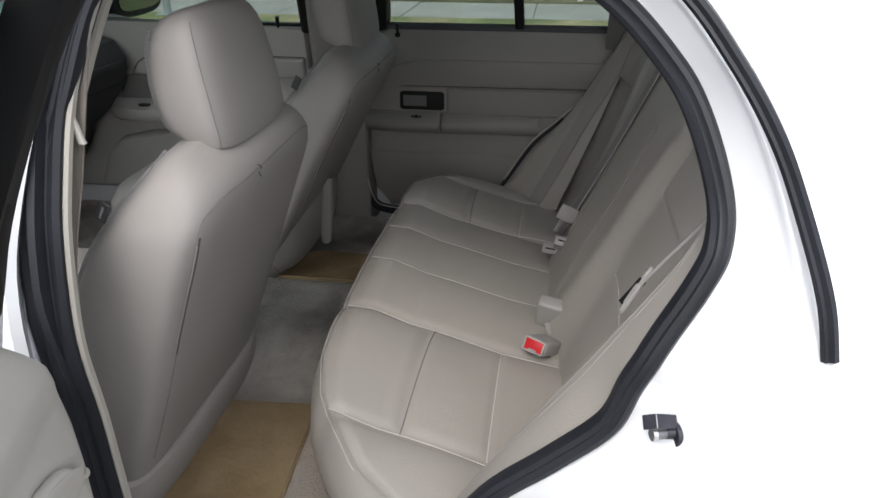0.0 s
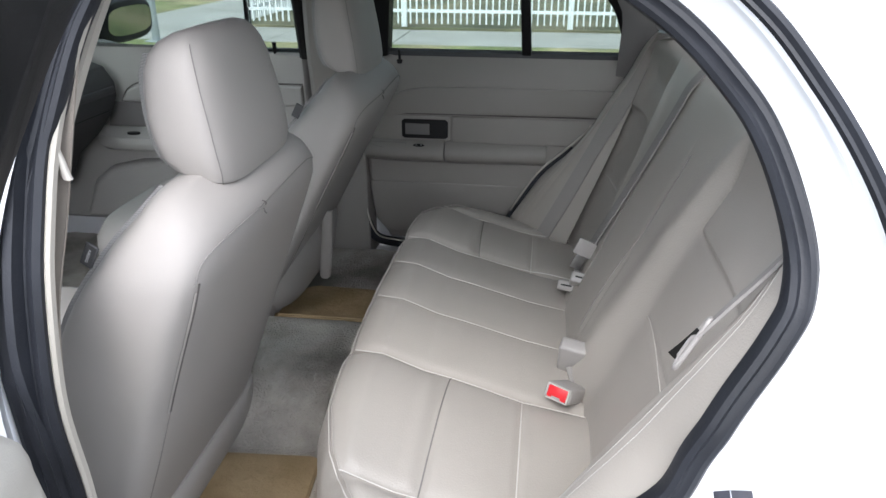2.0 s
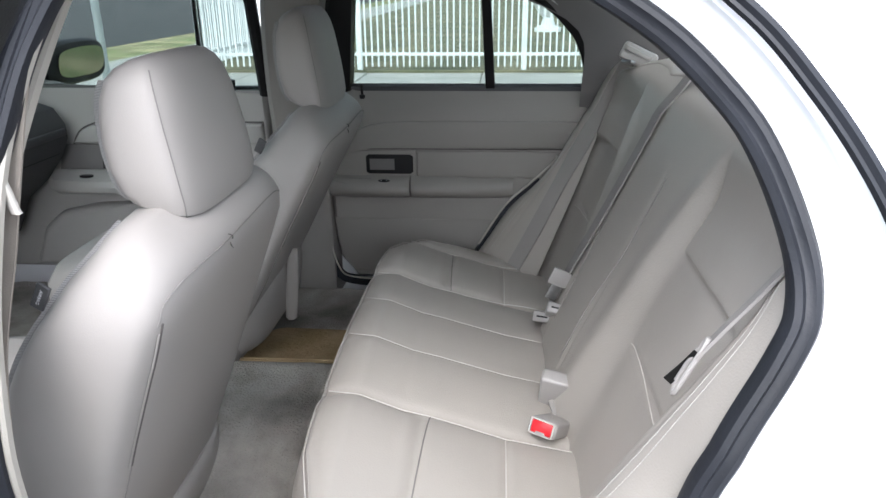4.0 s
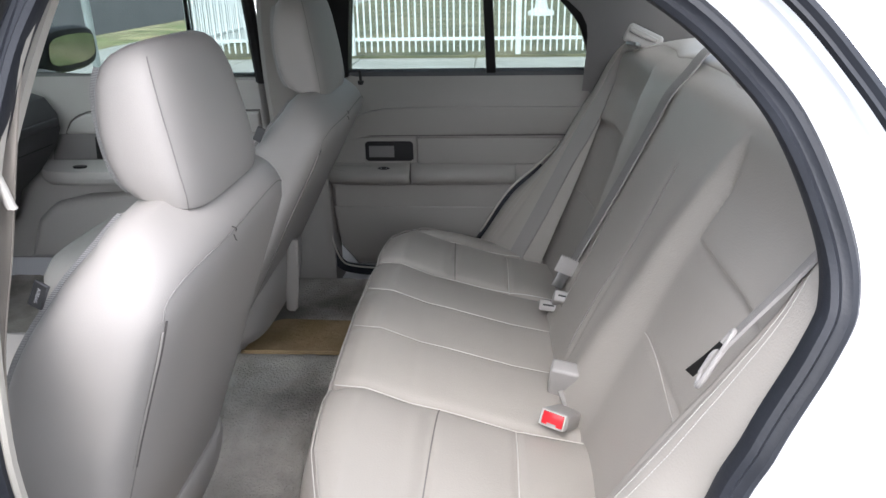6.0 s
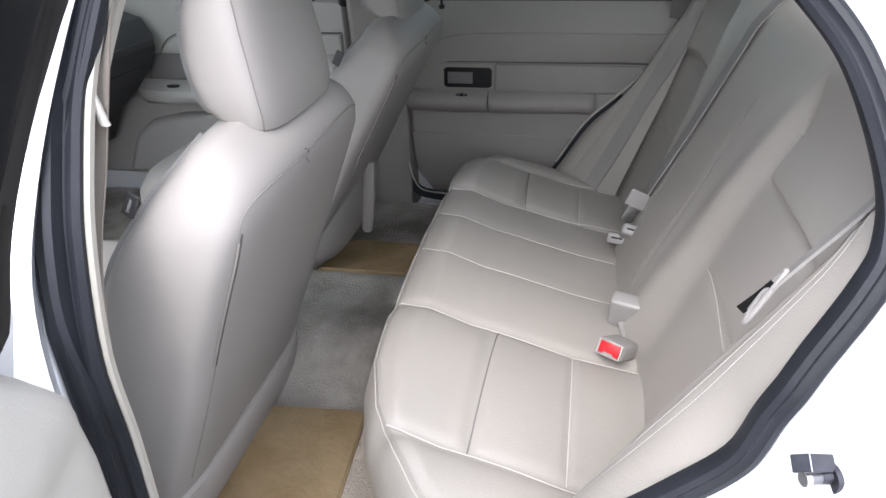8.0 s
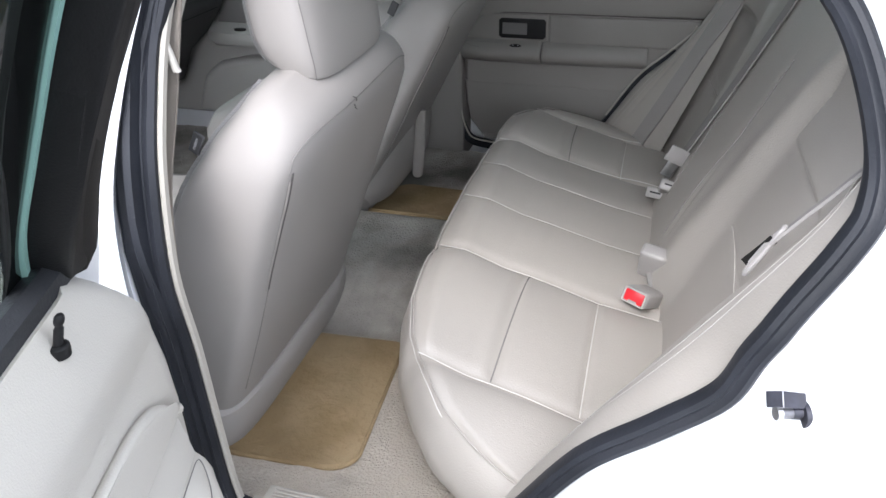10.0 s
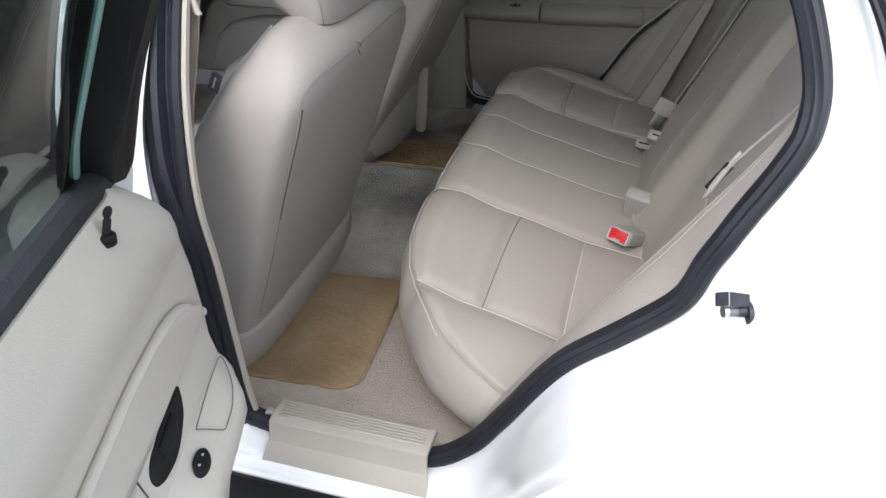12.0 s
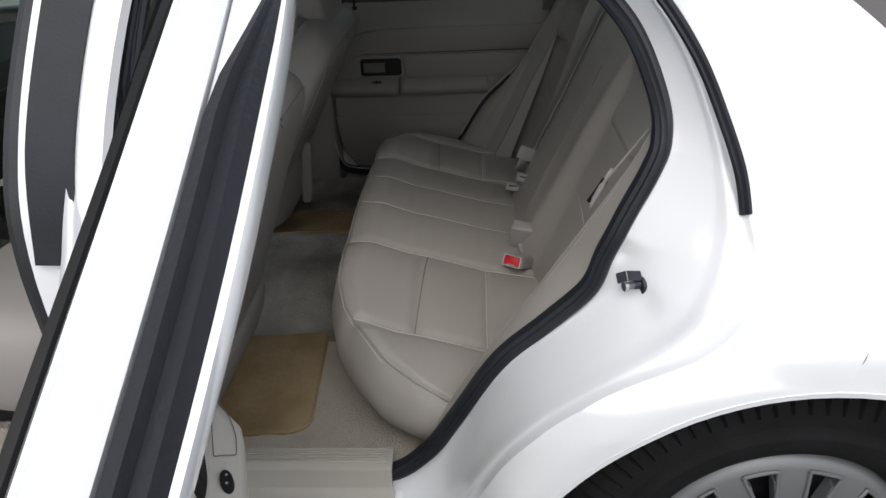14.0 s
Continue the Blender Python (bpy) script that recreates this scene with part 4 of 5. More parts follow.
def front_seat(cy, label, driver, recline=0.0):
    st = thing("front_seat", label, "car seat", (-0.5, cy, 0.40), "front seats")
    rings = []
    levels = [0.43 + 0.02 * i for i in range(25)] + [0.925, 0.94, 0.955, 0.968, 0.980, 0.990, 0.997, 1.002, 1.005]
    for z in levels:
        xr = rear_face_x(z, recline)
        thick, hy, p = seat_section(z)
        rings.append(super_ring(xr - thick / 2, cy, z, thick / 2, hy, n=72, p=p))
    back = part("backrest", loft(rings), COVER, st)
    # corner seam, shoulder seam and zip of the fitted cover
    zip_line = [seat_skin(cy, -0.218 + 0.012 * smooth01(0.9, 0.5, z), z, 0.0004, recline) for z in [0.905 - 0.01 * i for i in range(41)]]
    part("side_zip", tube(zip_line[:20], 0.0015, n=6), SEAMDARK, back, "dark open zip line")
    part("side_seam", tube(zip_line[19:], 0.0010, n=6), SEAMMID, back, "stitched seam")
    part("zip_flap", tube([(x - 0.0002, y - 0.005, z) for x, y, z in zip_line[1:20]], 0.0012, n=6), COVER, back)
    seam_pts = [seat_skin(cy, dy, z, 0.0003, recline) for dy, z in [(p.x, p.y) for p in spline([(-0.224, 0.904, 0), (-0.214, 0.925, 0), (-0.188, 0.940, 0), (-0.149, 0.946, 0), (-0.054, 0.948, 0), (0.044, 0.951, 0), (0.101, 0.952, 0), (0.153, 0.949, 0), (0.20, 0.936, 0)], 8)]]
    part("shoulder_seam", tube(seam_pts, 0.0009, n=5), SEAMMID, back, "stitched seam")
    for k in range(2):
        part("loose_thread", tube(spline([(rear_face_x(0.95, recline) + 0.001, cy - 0.062 + 0.003 * k, 0.954 - 0.012 * k), (rear_face_x(0.95, recline) + 0.004, cy - 0.057 - 0.006 * (k % 2), 0.950 - 0.012 * k), (rear_face_x(0.95, recline) + 0.002, cy - 0.054, 0.945 - 0.012 * k)], 4), 0.0008, n=5), SEAMDARK, back)
    # lower skirt of the cover
    part("cover_skirt", loft([super_ring(rear_face_x(z, recline) - 0.098 + o, cy, z, 0.10, 0.245 + o, p=5) for z, o in ((0.395, 0.016), (0.42, 0.018), (0.45, 0.014), (0.474, 0.008), (0.480, 0.002), (0.481, -0.006))]), COVER, back, "loose cover skirt")
    # ribbed cloth edge and printed tag on the outboard side
    edge = []
    for z in [0.985 - 0.025 * i for i in range(18)]:
        th, hy, pw = seat_section(z)
        edge.append((rear_face_x(z, recline) - 0.955 * th, cy - hy * (1 - 0.91 ** pw) ** (1 / pw) - 0.001, z))
    part("cloth_edge", sweep([Vector(p) for p in spline(edge, 3)], [(-0.005, -0.001), (0.005, -0.0015), (0.005, 0.003), (-0.005, 0.004)], (0, 1, 0)), CLOTH, back, "ribbed grey cloth edging")
    tm = pose(rear_face_x(0.94, recline) - 0.143, cy - 0.231, 0.94, 6, 118, 0)
    tag = part("tag", box(-0.015, 0.015, -0.003, 0.0012, -0.008, 0.008, 0.001, 1), DASH, back, "small dark printed tag", m=tm)
    if driver:
        words("AIRBAG", tag, tm @ pose(0, -0.0034, 0, 90, 0, 0), 0.0052)
    # headrest
    hc = cy + 0.010
    dx, grow = (0.0, 1.0) if driver else (-0.015, 1.16)
    HEAD_ = [(0.988 + (z - 0.988) * grow, xf + dx, xr + dx, hy, p, tilt) for z, xf, xr, hy, p, tilt in HEAD]
    hr = part("headrest", loft([super_ring((xf + xr) / 2, hc, z, (xr - xf) / 2, hy, n=72, p=p, tilt=tilt) for z, xf, xr, hy, p, tilt in HEAD_]), COVER, st)
    part("headrest_seam", tube(spline([head_skin(hc, r, 0.93) for r in HEAD_[9:0:-1]], 4), 0.0007, n=5), SEAMMID, hr, "stitched seam")
    part("headrest_seam", tube([Vector(((xf + xr) / 2 + (xr - xf) / 2 * c, hc + hy * d, z + tilt * (xr - xf) / 2 * c)) for z, xf, xr, hy, p, tilt in HEAD_[1:2] for c, d in [(math.copysign(abs(math.cos(g)) ** (2 / p), math.cos(g)), math.copysign(abs(math.sin(g)) ** (2 / p), math.sin(g))) for g in [2 * math.pi * i / 64 for i in range(64)]]], 0.0012, True, 5), SEAMMID, hr, "stitched base seam")
    ce = [Vector(((xf + xr) / 2 - 0.40 * (xr - xf), hc - 0.885 * hy, z - tilt * 0.40 * (xr - xf))) for z, xf, xr, hy, p, tilt in HEAD_[2:9]]
    part("cloth_edge", sweep(spline(ce, 4), [(-0.005, -0.002), (0.005, -0.002), (0.005, 0.003), (-0.005, 0.003)], (0.6, 1, 0)), CLOTH, hr)
    for s in (-0.07, 0.07):
        part("headrest_post", rod((-0.315, hc + s, 0.96), (-0.31, hc + s, 1.03), 0.006), STEEL, st)
    part("release_button", box(-0.285, -0.262, hc - 0.088, hc - 0.068, 0.974, 0.988, 0.004), TRIM, st, "small beige release button")
    # cushion
    rings = [super_ring(-0.66, cy, z, hx, hy, p=4) for z, hx, hy in ((0.44, 0.23, 0.225), (0.48, 0.255, 0.25), (0.56, 0.265, 0.262), (0.61, 0.262, 0.258), (0.64, 0.245, 0.24), (0.655, 0.20, 0.20))]
    part("cushion", loft(rings), COVER, st)
    part("seat_track", box(-0.90, -0.54, cy - 0.20, cy - 0.16, 0.395, 0.44, 0.004), BLACK, st)
    part("seat_track", box(-0.90, -0.54, cy + 0.16, cy + 0.20, 0.395, 0.44, 0.004), BLACK, st)
    return st


front_seat(-0.372, "taupe leather driver's seat with a fitted headrest cover", True)
front_seat(0.372, "taupe leather passenger seat with a fitted headrest cover", False, 0.16)
strap_end = thing("cover_strap", "taupe strap hanging from the passenger seat's cover", "strap", (-0.392, 0.35, 0.46))
part("hanging_strap", loft([super_ring(-0.392 + 0.1 * (z - 0.46), 0.35, z, hx, 0.006, n=20) for z, hx in ((0.452, 0.008), (0.458, 0.014), (0.50, 0.016), (0.56, 0.015), (0.64, 0.012))]), COVER, strap_end)


# ---- doors ----
def lean(z):
    return 0.25 * (min(max(z, 0.85), 0.97) - 0.85) + 0.55 * max(0.0, z - 0.97)


def far_place(u, z, w):
    return Vector((-0.256 + u, 0.735 - w - lean(z) + lean(0.936), z))


TH = radians(71.5)
DU, DN = Vector((math.cos(TH), -math.sin(TH), 0)), Vector((math.sin(TH), math.cos(TH), 0))


def near_place(u, z, w):
    return Vector((-0.248, -0.988, 0)) + DU * u + DN * (w + lean(z) - lean(0.936)) + Vector((0, 0, z))


BELT = 0.972


def rear_door(name, label, place, near):
    d = thing(name, label, "car door", place(0, 0.40, 0))
    edge = [(p.x + 0.256, p.z) for p in opening_line(1, 6, 0.016)]
    low = [p for p in edge if p[1] < BELT]
    i0 = next(i for i in range(len(edge)) if edge[i - 1][1] >= BELT > edge[i][1])
    low = [edge[(i0 + k) % len(edge)] for k in range(len(low))]
    upper_edge = [edge[(i0 + len(low) + k) % len(edge)] for k in range(len(edge) - len(low))]
    part("outer_skin", plate(low, lambda a, b, w: place(a, b, w if w > -0.04 else -0.042 - 0.070 * smooth01(0.97, 0.80, b)), -0.115, -0.022, 0.004), PAINT, d, "white painted door shell")
    # inner panel
    inner_rear = [(p.x + 0.256, p.z) for p in opening_line(1, 6, -0.018 if near else 0.002) if p.x > -0.03 and p.z < BELT - 0.008]
    # far panel takes the darker vinyl copy in place of shade
    pm = SHADEDVINYL if not near else PANEL
    right = lambda z: table(z, *[(q[1], q[0]) for q in sorted(inner_rear, key=lambda q: q[1]) if 0.42 < q[1] < 0.95])
    left = lambda z: table(z, (0.42, -0.125), (0.45, -0.155), (0.50, -0.165), (0.60, -0.168), (0.74, -0.165), (0.80, -0.158), (0.85, -0.146), (0.895, -0.122), (0.925, -0.098), (0.95, -0.072), (0.966, -0.045))
    if not near:
        left = lambda z: table(z, (0.42, -0.045), (0.45, -0.062), (0.48, -0.085), (0.53, -0.099), (0.635, -0.105), (0.80, -0.106), (0.90, -0.108), (0.95, -0.072), (0.966, -0.045))
    bulge = lambda z: table(z, (0.41, 0.015), (0.60, 0.032), (0.72, 0.036), (0.80, 0.038), (0.87, 0.038), (0.895, 0.034), (0.915, 0.025), (0.935, 0.014), (0.950, 0.005), (0.966, -0.004))

    def surf(a, b):
        z = lerp(0.42, 0.966, b)
        e = 1 - max(0, 1 - a / 0.03) ** 2 - max(0, 1 - (1 - a) / 0.03) ** 2
        return place(lerp(left(z), right(z), a), z, bulge(z) - (0.022 if near else 0.040) * (1 - e))
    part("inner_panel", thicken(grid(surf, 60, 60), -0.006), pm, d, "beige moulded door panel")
    pb = lambda u, z, w: place(u, z, w + bulge(z))

    def pillow(o, w0, w1, bevel, nm, lab="", mat_=None, par=None):
        return part(nm, plate(o, pb, w0, w1, bevel, 3), mat_ or pm, par or d, lab)

    lim = lambda z: right(z) - 0.012
    low_pt = lambda u, q, h: place(u, lerp(0.754, 0.708, q) + 0.25 * h, lerp(0.042, 0.058, q) + 0.95 * h)
    if near:
        pillow([(-0.128, 0.757), (-0.09, 0.756), (-0.03, 0.757), (0.046, 0.757), (0.124, 0.758), (lim(0.76), 0.760), (lim(0.812), 0.812), (0.30, 0.817), (0.222, 0.819), (0.16, 0.822), (0.084, 0.825), (0.018, 0.822), (-0.031, 0.816), (-0.069, 0.803), (-0.090, 0.787), (-0.108, 0.768)], -0.002, 0.018, 0.006, "upper_pad", "padded beige door insert")
        roll = ((-0.128, 0.757), (-0.108, 0.770), (-0.090, 0.789), (-0.069, 0.805), (-0.031, 0.818), (0.018, 0.824), (0.084, 0.827), (0.16, 0.824), (0.222, 0.821), (0.30, 0.819), (lim(0.815), 0.814))
        part("pad_roll", tube(spline([pb(u + 0.004, z - 0.005, 0.0115) for u, z in roll[:-1]] + [pb(lim(0.815) - 0.02, 0.810, 0.010), pb(lim(0.815) - 0.004, 0.808, -0.004)], 4), 0.0065, n=10), pm, d, "rolled edge of the padded insert")
        # thin dark tube draws the shade along the pad's crease
        part("groove_shade", tube(spline([pb(u, z + 0.001, 0.002) for u, z in roll], 4), 0.0016, n=6), SEAMMID, d, "dark line painting the shade of a crease")
        part("handle_plate", plate([(-0.125, 0.0), (0.121, 0.0), (0.127, 1.15), (-0.108, 1.15)], low_pt, -0.012, 0.002, 0.002), pm, d, "beige handle surround")
        part("lower_pad", plate([(0.127, 0.0), (lim(0.728), 0.0), (lim(0.71), 1.15), (0.133, 1.15)], low_pt, -0.012, 0.010, 0.008, 3), pm, d, "padded lower insert")
        crescent = [(p.x, p.y) for p in spline([(-0.006, 0.26, 0), (0.004, 0.56, 0), (0.018, 0.76, 0), (0.050, 0.95, 0), (0.076, 0.97, 0), (0.106, 0.82, 0), (0.110, 0.54, 0), (0.096, 0.34, 0), (0.072, 0.27, 0), (0.04, 0.21, 0)], 4, True)]
        bez = part("handle_bezel", plate(crescent, low_pt, -0.004, 0.0035, 0.0015), BLACK, d, "black door handle recess")
        part("lever", plate([(0.030, 0.34), (0.075, 0.38), (0.080, 0.70), (0.050, 0.78), (0.028, 0.62)], low_pt, 0.003, 0.006, 0.002), BLACK, bez, "dark pull lever")
        # dark tubes put the grooves' shade into colour
        part("groove_shade", tube([low_pt(u, -0.03, 0.002) for u in (-0.12, -0.04, 0.04, 0.12, 0.22, 0.32, lim(0.75))], 0.0014, n=6), SEAMDARK, d, "dark line painting the shade in a groove")
        part("groove_shade", tube([low_pt(lerp(0.122, 0.129, q), q, 0.002) for q in (0.0, 0.5, 1.0)], 0.0015, n=6), SEAMDARK, d, "dark line painting the shade in a groove")
    else:
        arc = [(-0.080, 0.790), (-0.052, 0.822), (-0.036, 0.848), (-0.012, 0.868), (0.025, 0.880), (0.07, 0.886)]
        pillow([(-0.070, 0.790), (-0.02, 0.808), (0.02, 0.812), (lim(0.812), 0.814), (lim(0.886) - 0.004, 0.890), (0.20, 0.890)] + arc[::-1], -0.002, 0.015, 0.009, "upper_pad", "padded beige door insert")
        pillow([(-0.04, 0.728), (0.142, 0.728), (0.142, 0.806), (-0.03, 0.806), (-0.07, 0.786), (-0.095, 0.740)], -0.002, 0.008, 0.004, "handle_plate")
        pillow([(0.147, 0.728), (lim(0.728), 0.728), (lim(0.80), 0.806), (0.147, 0.806)], -0.002, 0.012, 0.007, "lower_pad")
        bez = pillow([(0.004, 0.744), (0.012, 0.738), (0.13, 0.738), (0.138, 0.744), (0.138, 0.788), (0.13, 0.794), (0.012, 0.794), (0.004, 0.788)], 0.0, 0.0105, 0.003, "handle_bezel", "black door handle recess", BLACK)
        part("lever", plate([(0.015, 0.750), (0.085, 0.750), (0.085, 0.782), (0.015, 0.782)], pb, 0.009, 0.014, 0.002), GREYTRIM, bez, "grey pull lever")
        # shade of the pad's grooves, drawn as dark tubes
        part("groove_shade", tube([pb(u, z, 0.003) for u, z in [(-0.098, 0.755)] + arc + [(0.1, 0.8925), (0.3, 0.8935), (lim(0.89) - 0.01, 0.8935)]], 0.0032, n=6), SEAMDARK, d, "dark line painting the shade in a groove")
        part("groove_shade", tube([pb(u, z, 0.004) for u, z in [(-0.03, 0.8085), (0.1, 0.810), (0.3, 0.8105), (lim(0.81), 0.811)]], 0.0030, n=6), SEAMDARK, d, "dark line painting the shade in a groove")
        part("groove_shade", tube([pb(0.1445, z, 0.003) for z in (0.73, 0.77, 0.808)], 0.0026, n=6), SEAMDARK, d, "dark line painting the shade in a groove")
    # armrest in two lengths
    rise = 0.0 if near else 0.021
    sec = [(0.020, 0.718), (0.048, 0.713), (0.068, 0.698), (0.092, 0.6795), (0.099, 0.668), (0.099, 0.648), (0.087, 0.630), (0.060, 0.618), (0.020, 0.608)] if near else [(0.020, 0.738), (0.048, 0.733), (0.066, 0.721), (0.078, 0.708), (0.080, 0.696), (0.074, 0.682), (0.055, 0.672), (0.020, 0.662)]

    def armrest(u0, u1, nm, lab, k=1.0, tail=0.0):
        us = [u0, u0 + 0.006, u0 + 0.02, u0 + 0.05] + [lerp(u0 + 0.06, u1 - 0.03, i / 6) for i in range(7)] + [u1 - 0.006, u1]
        rings = []
        for u in us:
            e = 0.62 + 0.38 * smooth01(u0 - 0.01, u0 + 0.07, u) if tail == 0 else 1.0
            e *= 0.95 if u in (u0, u1) else 1.0
            e *= 1 - 0.35 * smooth01(0.2, 0.5, u)
            rings.append([place(u, 0.672 + rise + (z - 0.672 - rise) * (0.95 if u in (u0, u1) else 1), lerp(0.02, w, e) * k) for w, z in sec])
        return part(nm, loft(rings), pm, d, lab, smooth=50)
    arm = armrest(-0.122 if near else -0.104, 0.106 if near else 0.128, "armrest", "beige armrest with window switch")
    armrest(0.1085 if near else 0.132, lim(0.66) - (0.005 if near else 0.02), "armrest_pad", "padded armrest", 0.97, 1)
    top_at = lambda u, q: place(u - 0.004, lerp(0.7125, 0.6865 if near else 0.695, q) + rise + 0.0015, lerp(0.050, 0.084 if near else 0.066, q) + 0.001)
    o = [(-0.092, 0.44), (-0.065, 0.42), (-0.038, 0.42), (-0.010, 0.44), (0.018, 0.47), (0.0225, 0.50), (0.020, 0.60), (0.014, 0.88), (0.009, 1.14), (0.004, 1.20), (-0.008, 1.21), (-0.030, 1.20), (-0.058, 1.05), (-0.078, 0.82), (-0.092, 0.58)]
    part("cover_line", tube([top_at(p.x, p.y) for p in spline([(a, b, 0) for a, b in o], 3, True)], 0.0007, True, 5), SEAMMID, arm, "moulded blank outline")
    sw = part("window_switch", loft([[top_at(0.060 + 0.0165 * math.cos(2 * math.pi * i / 20) * s, 0.86 + 0.20 * math.sin(2 * math.pi * i / 20) * s) + Vector((0, 0, h)) for i in range(20)] for s, h in ((1.1, -0.003), (1.05, 0.002), (0.85, 0.0035), (0.5, 0.003))]), BLACK, arm, "black rocker window switch")
    for k in (-1, 1):
        part("mark", box(-0.0012, 0.0012, -0.0012, 0.0012, -0.0006, 0.0008), LABEL, sw, m=Matrix.Translation(top_at(0.060 + 0.007 * k, 0.86) + Vector((0, 0, 0.0035))))
    # lower pocket
    pillow([(-0.158 if near else -0.098, 0.605), (lim(0.605), 0.605), (lim(0.52), 0.52), (0.12, 0.435), (-0.12 if near else -0.05, 0.435), (-0.150 if near else -0.085, 0.48)], -0.002, 0.008, 0.006, "lower_panel", "lower door panel")
    # lock pin
    pu, pz, pw = (0.018, 0.949, 0.0135) if near else (0.0, 0.955, 0.006)
    turns = [2 * math.pi * i / 16 for i in range(16)]
    pin = part("lock_pin", loft([[place(pu + 0.0040 * math.cos(g) * r, pz, pw + 0.32 * h + 0.0040 * math.sin(g) * r) + Vector((0, 0, h)) for g in turns] for r, h in ((0.95, -0.010), (0.95, 0.017), (0.75, 0.0185), (0.75, 0.0205), (0.95, 0.022), (1.05, 0.025), (0.95, 0.028), (0.6, 0.030))]), BLACK, d, "black lock pin")
    part("collar", loft([[place(pu + 0.0088 * math.cos(g) * r, pz, pw + 0.0086 * math.sin(g) * r) + Vector((0, 0, h)) for g in turns] for r, h in ((0.9, -0.008), (1.0, -0.001), (1.0, 0.001), (0.85, 0.0025), (0.5, 0.003))]), BLACK, pin, "black round collar")
    # belt strip, window frame, glass
    part("belt_seal", sweep([place(u, BELT + 0.002, 0) for u in (-0.10, 0.0, 0.2, 0.4, upper_edge[0][0] - 0.03)], [(-0.010, -0.030), (0.010, -0.030), (0.012, -0.018), (0.004, -0.008), (-0.008, -0.006)], lambda p: place(0, 0.5, 1) - place(0, 0.5, 0), flip=1 if near else -1), RUBBER, d, "black belt seal")
    wdir = place(0, 0.5, 1) - place(0, 0.5, 0)
    fl = -1.0 if near else 1.0
    rim = [(p.x + 0.256, p.z) for p in opening_line(1, 6, -0.003 if near else -0.014)]
    front = lambda z: table(z, (0.93, -0.117), (0.96, -0.115), (0.985, -0.104), (1.019, -0.078), (1.058, -0.050), (1.09, -0.033), (1.12, -0.023), (1.15, -0.015), (1.185, -0.013), (1.22, -0.018), (1.25, -0.034), (1.275, -0.055))
    slim = lambda u, z: max(u, front(z)) if near and u < 0.0 and z > 0.93 else u
    up = [place(slim(u, z), z, 0.0) for u, z in rim[rim.index(min(rim, key=lambda q: abs(q[1] - BELT) + (9 if q[0] < 0.3 else 0))):rim.index(min(rim, key=lambda q: abs(q[1] - BELT) + (9 if q[0] > 0.0 else 0))) + 1]]
    full = [place(slim(u, z), z, 0.0) for u, z in rim[rim.index(min(rim, key=lambda q: abs(q[1] - 0.56) + (9 if q[0] < 0.3 else 0))):rim.index(min(rim, key=lambda q: abs(q[1] - BELT) + (9 if q[0] > 0.0 else 0))) + 1]]
    part("window_frame", sweep(up, [(-0.018, -0.0445), (0.004, -0.0450), (0.008, -0.043), (0.0085, -0.041), (0.0075, -0.0395), (0.0070, -0.034), (0.002, -0.0245), (-0.018, -0.0235)], wdir, flip=fl), PAINT, d, "white painted window frame")
    back_edge = [p for p, (u, z) in zip(full, rim[rim.index(min(rim, key=lambda q: abs(q[1] - 0.56) + (9 if q[0] < 0.3 else 0))):]) if u > 0.05]
    part("frame_edge", sweep(back_edge, [(-0.015, -0.004), (0.001, -0.004), (0.002, -0.001), (-0.002, 0.0005), (-0.015, 0.0005)], wdir, flip=fl), PAINT, d, "white inner flange")
    part("frame_face", sweep(back_edge, [(-0.012, -0.0235), (-0.001, -0.0235), (-0.001, -0.0035), (-0.012, -0.0035)], wdir, flip=fl), PAINT, d)
    part("frame_seal", sweep(full, [(-0.010, -0.023), (0.002, -0.023), (0.005, -0.018), (0.002, -0.0145), (0.005, -0.009), (0.001, -0.004), (-0.010, -0.004)], wdir, flip=fl, scales=[table(p.z, (1.25, 1.0), (1.27, 0.62), (1.285, 0.3)) if near else 1.0 for p in full]), SEAL, d, "dark rubber frame seal")
    part("frame_lining", sweep(up, [(-0.038, -0.044), (-0.010, -0.044), (-0.007, -0.003), (-0.030, -0.006), (-0.038, -0.014)], wdir, flip=fl), BLACK, d, "black window frame lining")
    part("outer_moulding", sweep(up, [(-0.034, -0.0455), (-0.034, -0.0545), (-0.002, -0.0520), (0.003, -0.0500), (0.003, -0.0470), (0.000, -0.0455)], wdir, flip=fl), BLACK, d, "black outer window moulding")
    part("front_channel", plate([(-0.098, 0.955), (-0.050, 0.965), (-0.012, 1.03), (0.010, 1.10), (0.030, 1.175), (0.035, 1.27), (-0.02, 1.27), (-0.002, 1.2), (-0.002, 1.15), (-0.018, 1.09), (-0.062, 1.02)] if near else [(-0.105, 0.955), (-0.035, 0.965), (-0.012, 1.10), (0.02, 1.27), (-0.05, 1.27), (-0.085, 1.15)], place, -0.060, -0.002, 0.004), BLACK, d, "black glass channel")
    part("divider_bar", plate([(0.338, BELT), (0.364, BELT), (0.350, 1.235), (0.326, 1.245)], place, -0.055, -0.006, 0.004), BLACK, d, "black quarter window divider")
    inner_up = [(p.x + 0.256, p.z) for p in opening_line(1, 6, -0.026)]
    inner_up = [q for q in inner_up if q[1] > BELT - 0.01]
    i1 = next(i for i in range(len(inner_up)) if math.dist(inner_up[i], inner_up[i - 1]) > 0.2) if any(math.dist(inner_up[i], inner_up[i - 1]) > 0.2 for i in range(1, len(inner_up))) else 0
    gl = part("window_glass", plate(inner_up[i1:] + inner_up[:i1], place, -0.040, -0.036), DARKENEDGLASS if near else GLASS, d, "tinted door glass")
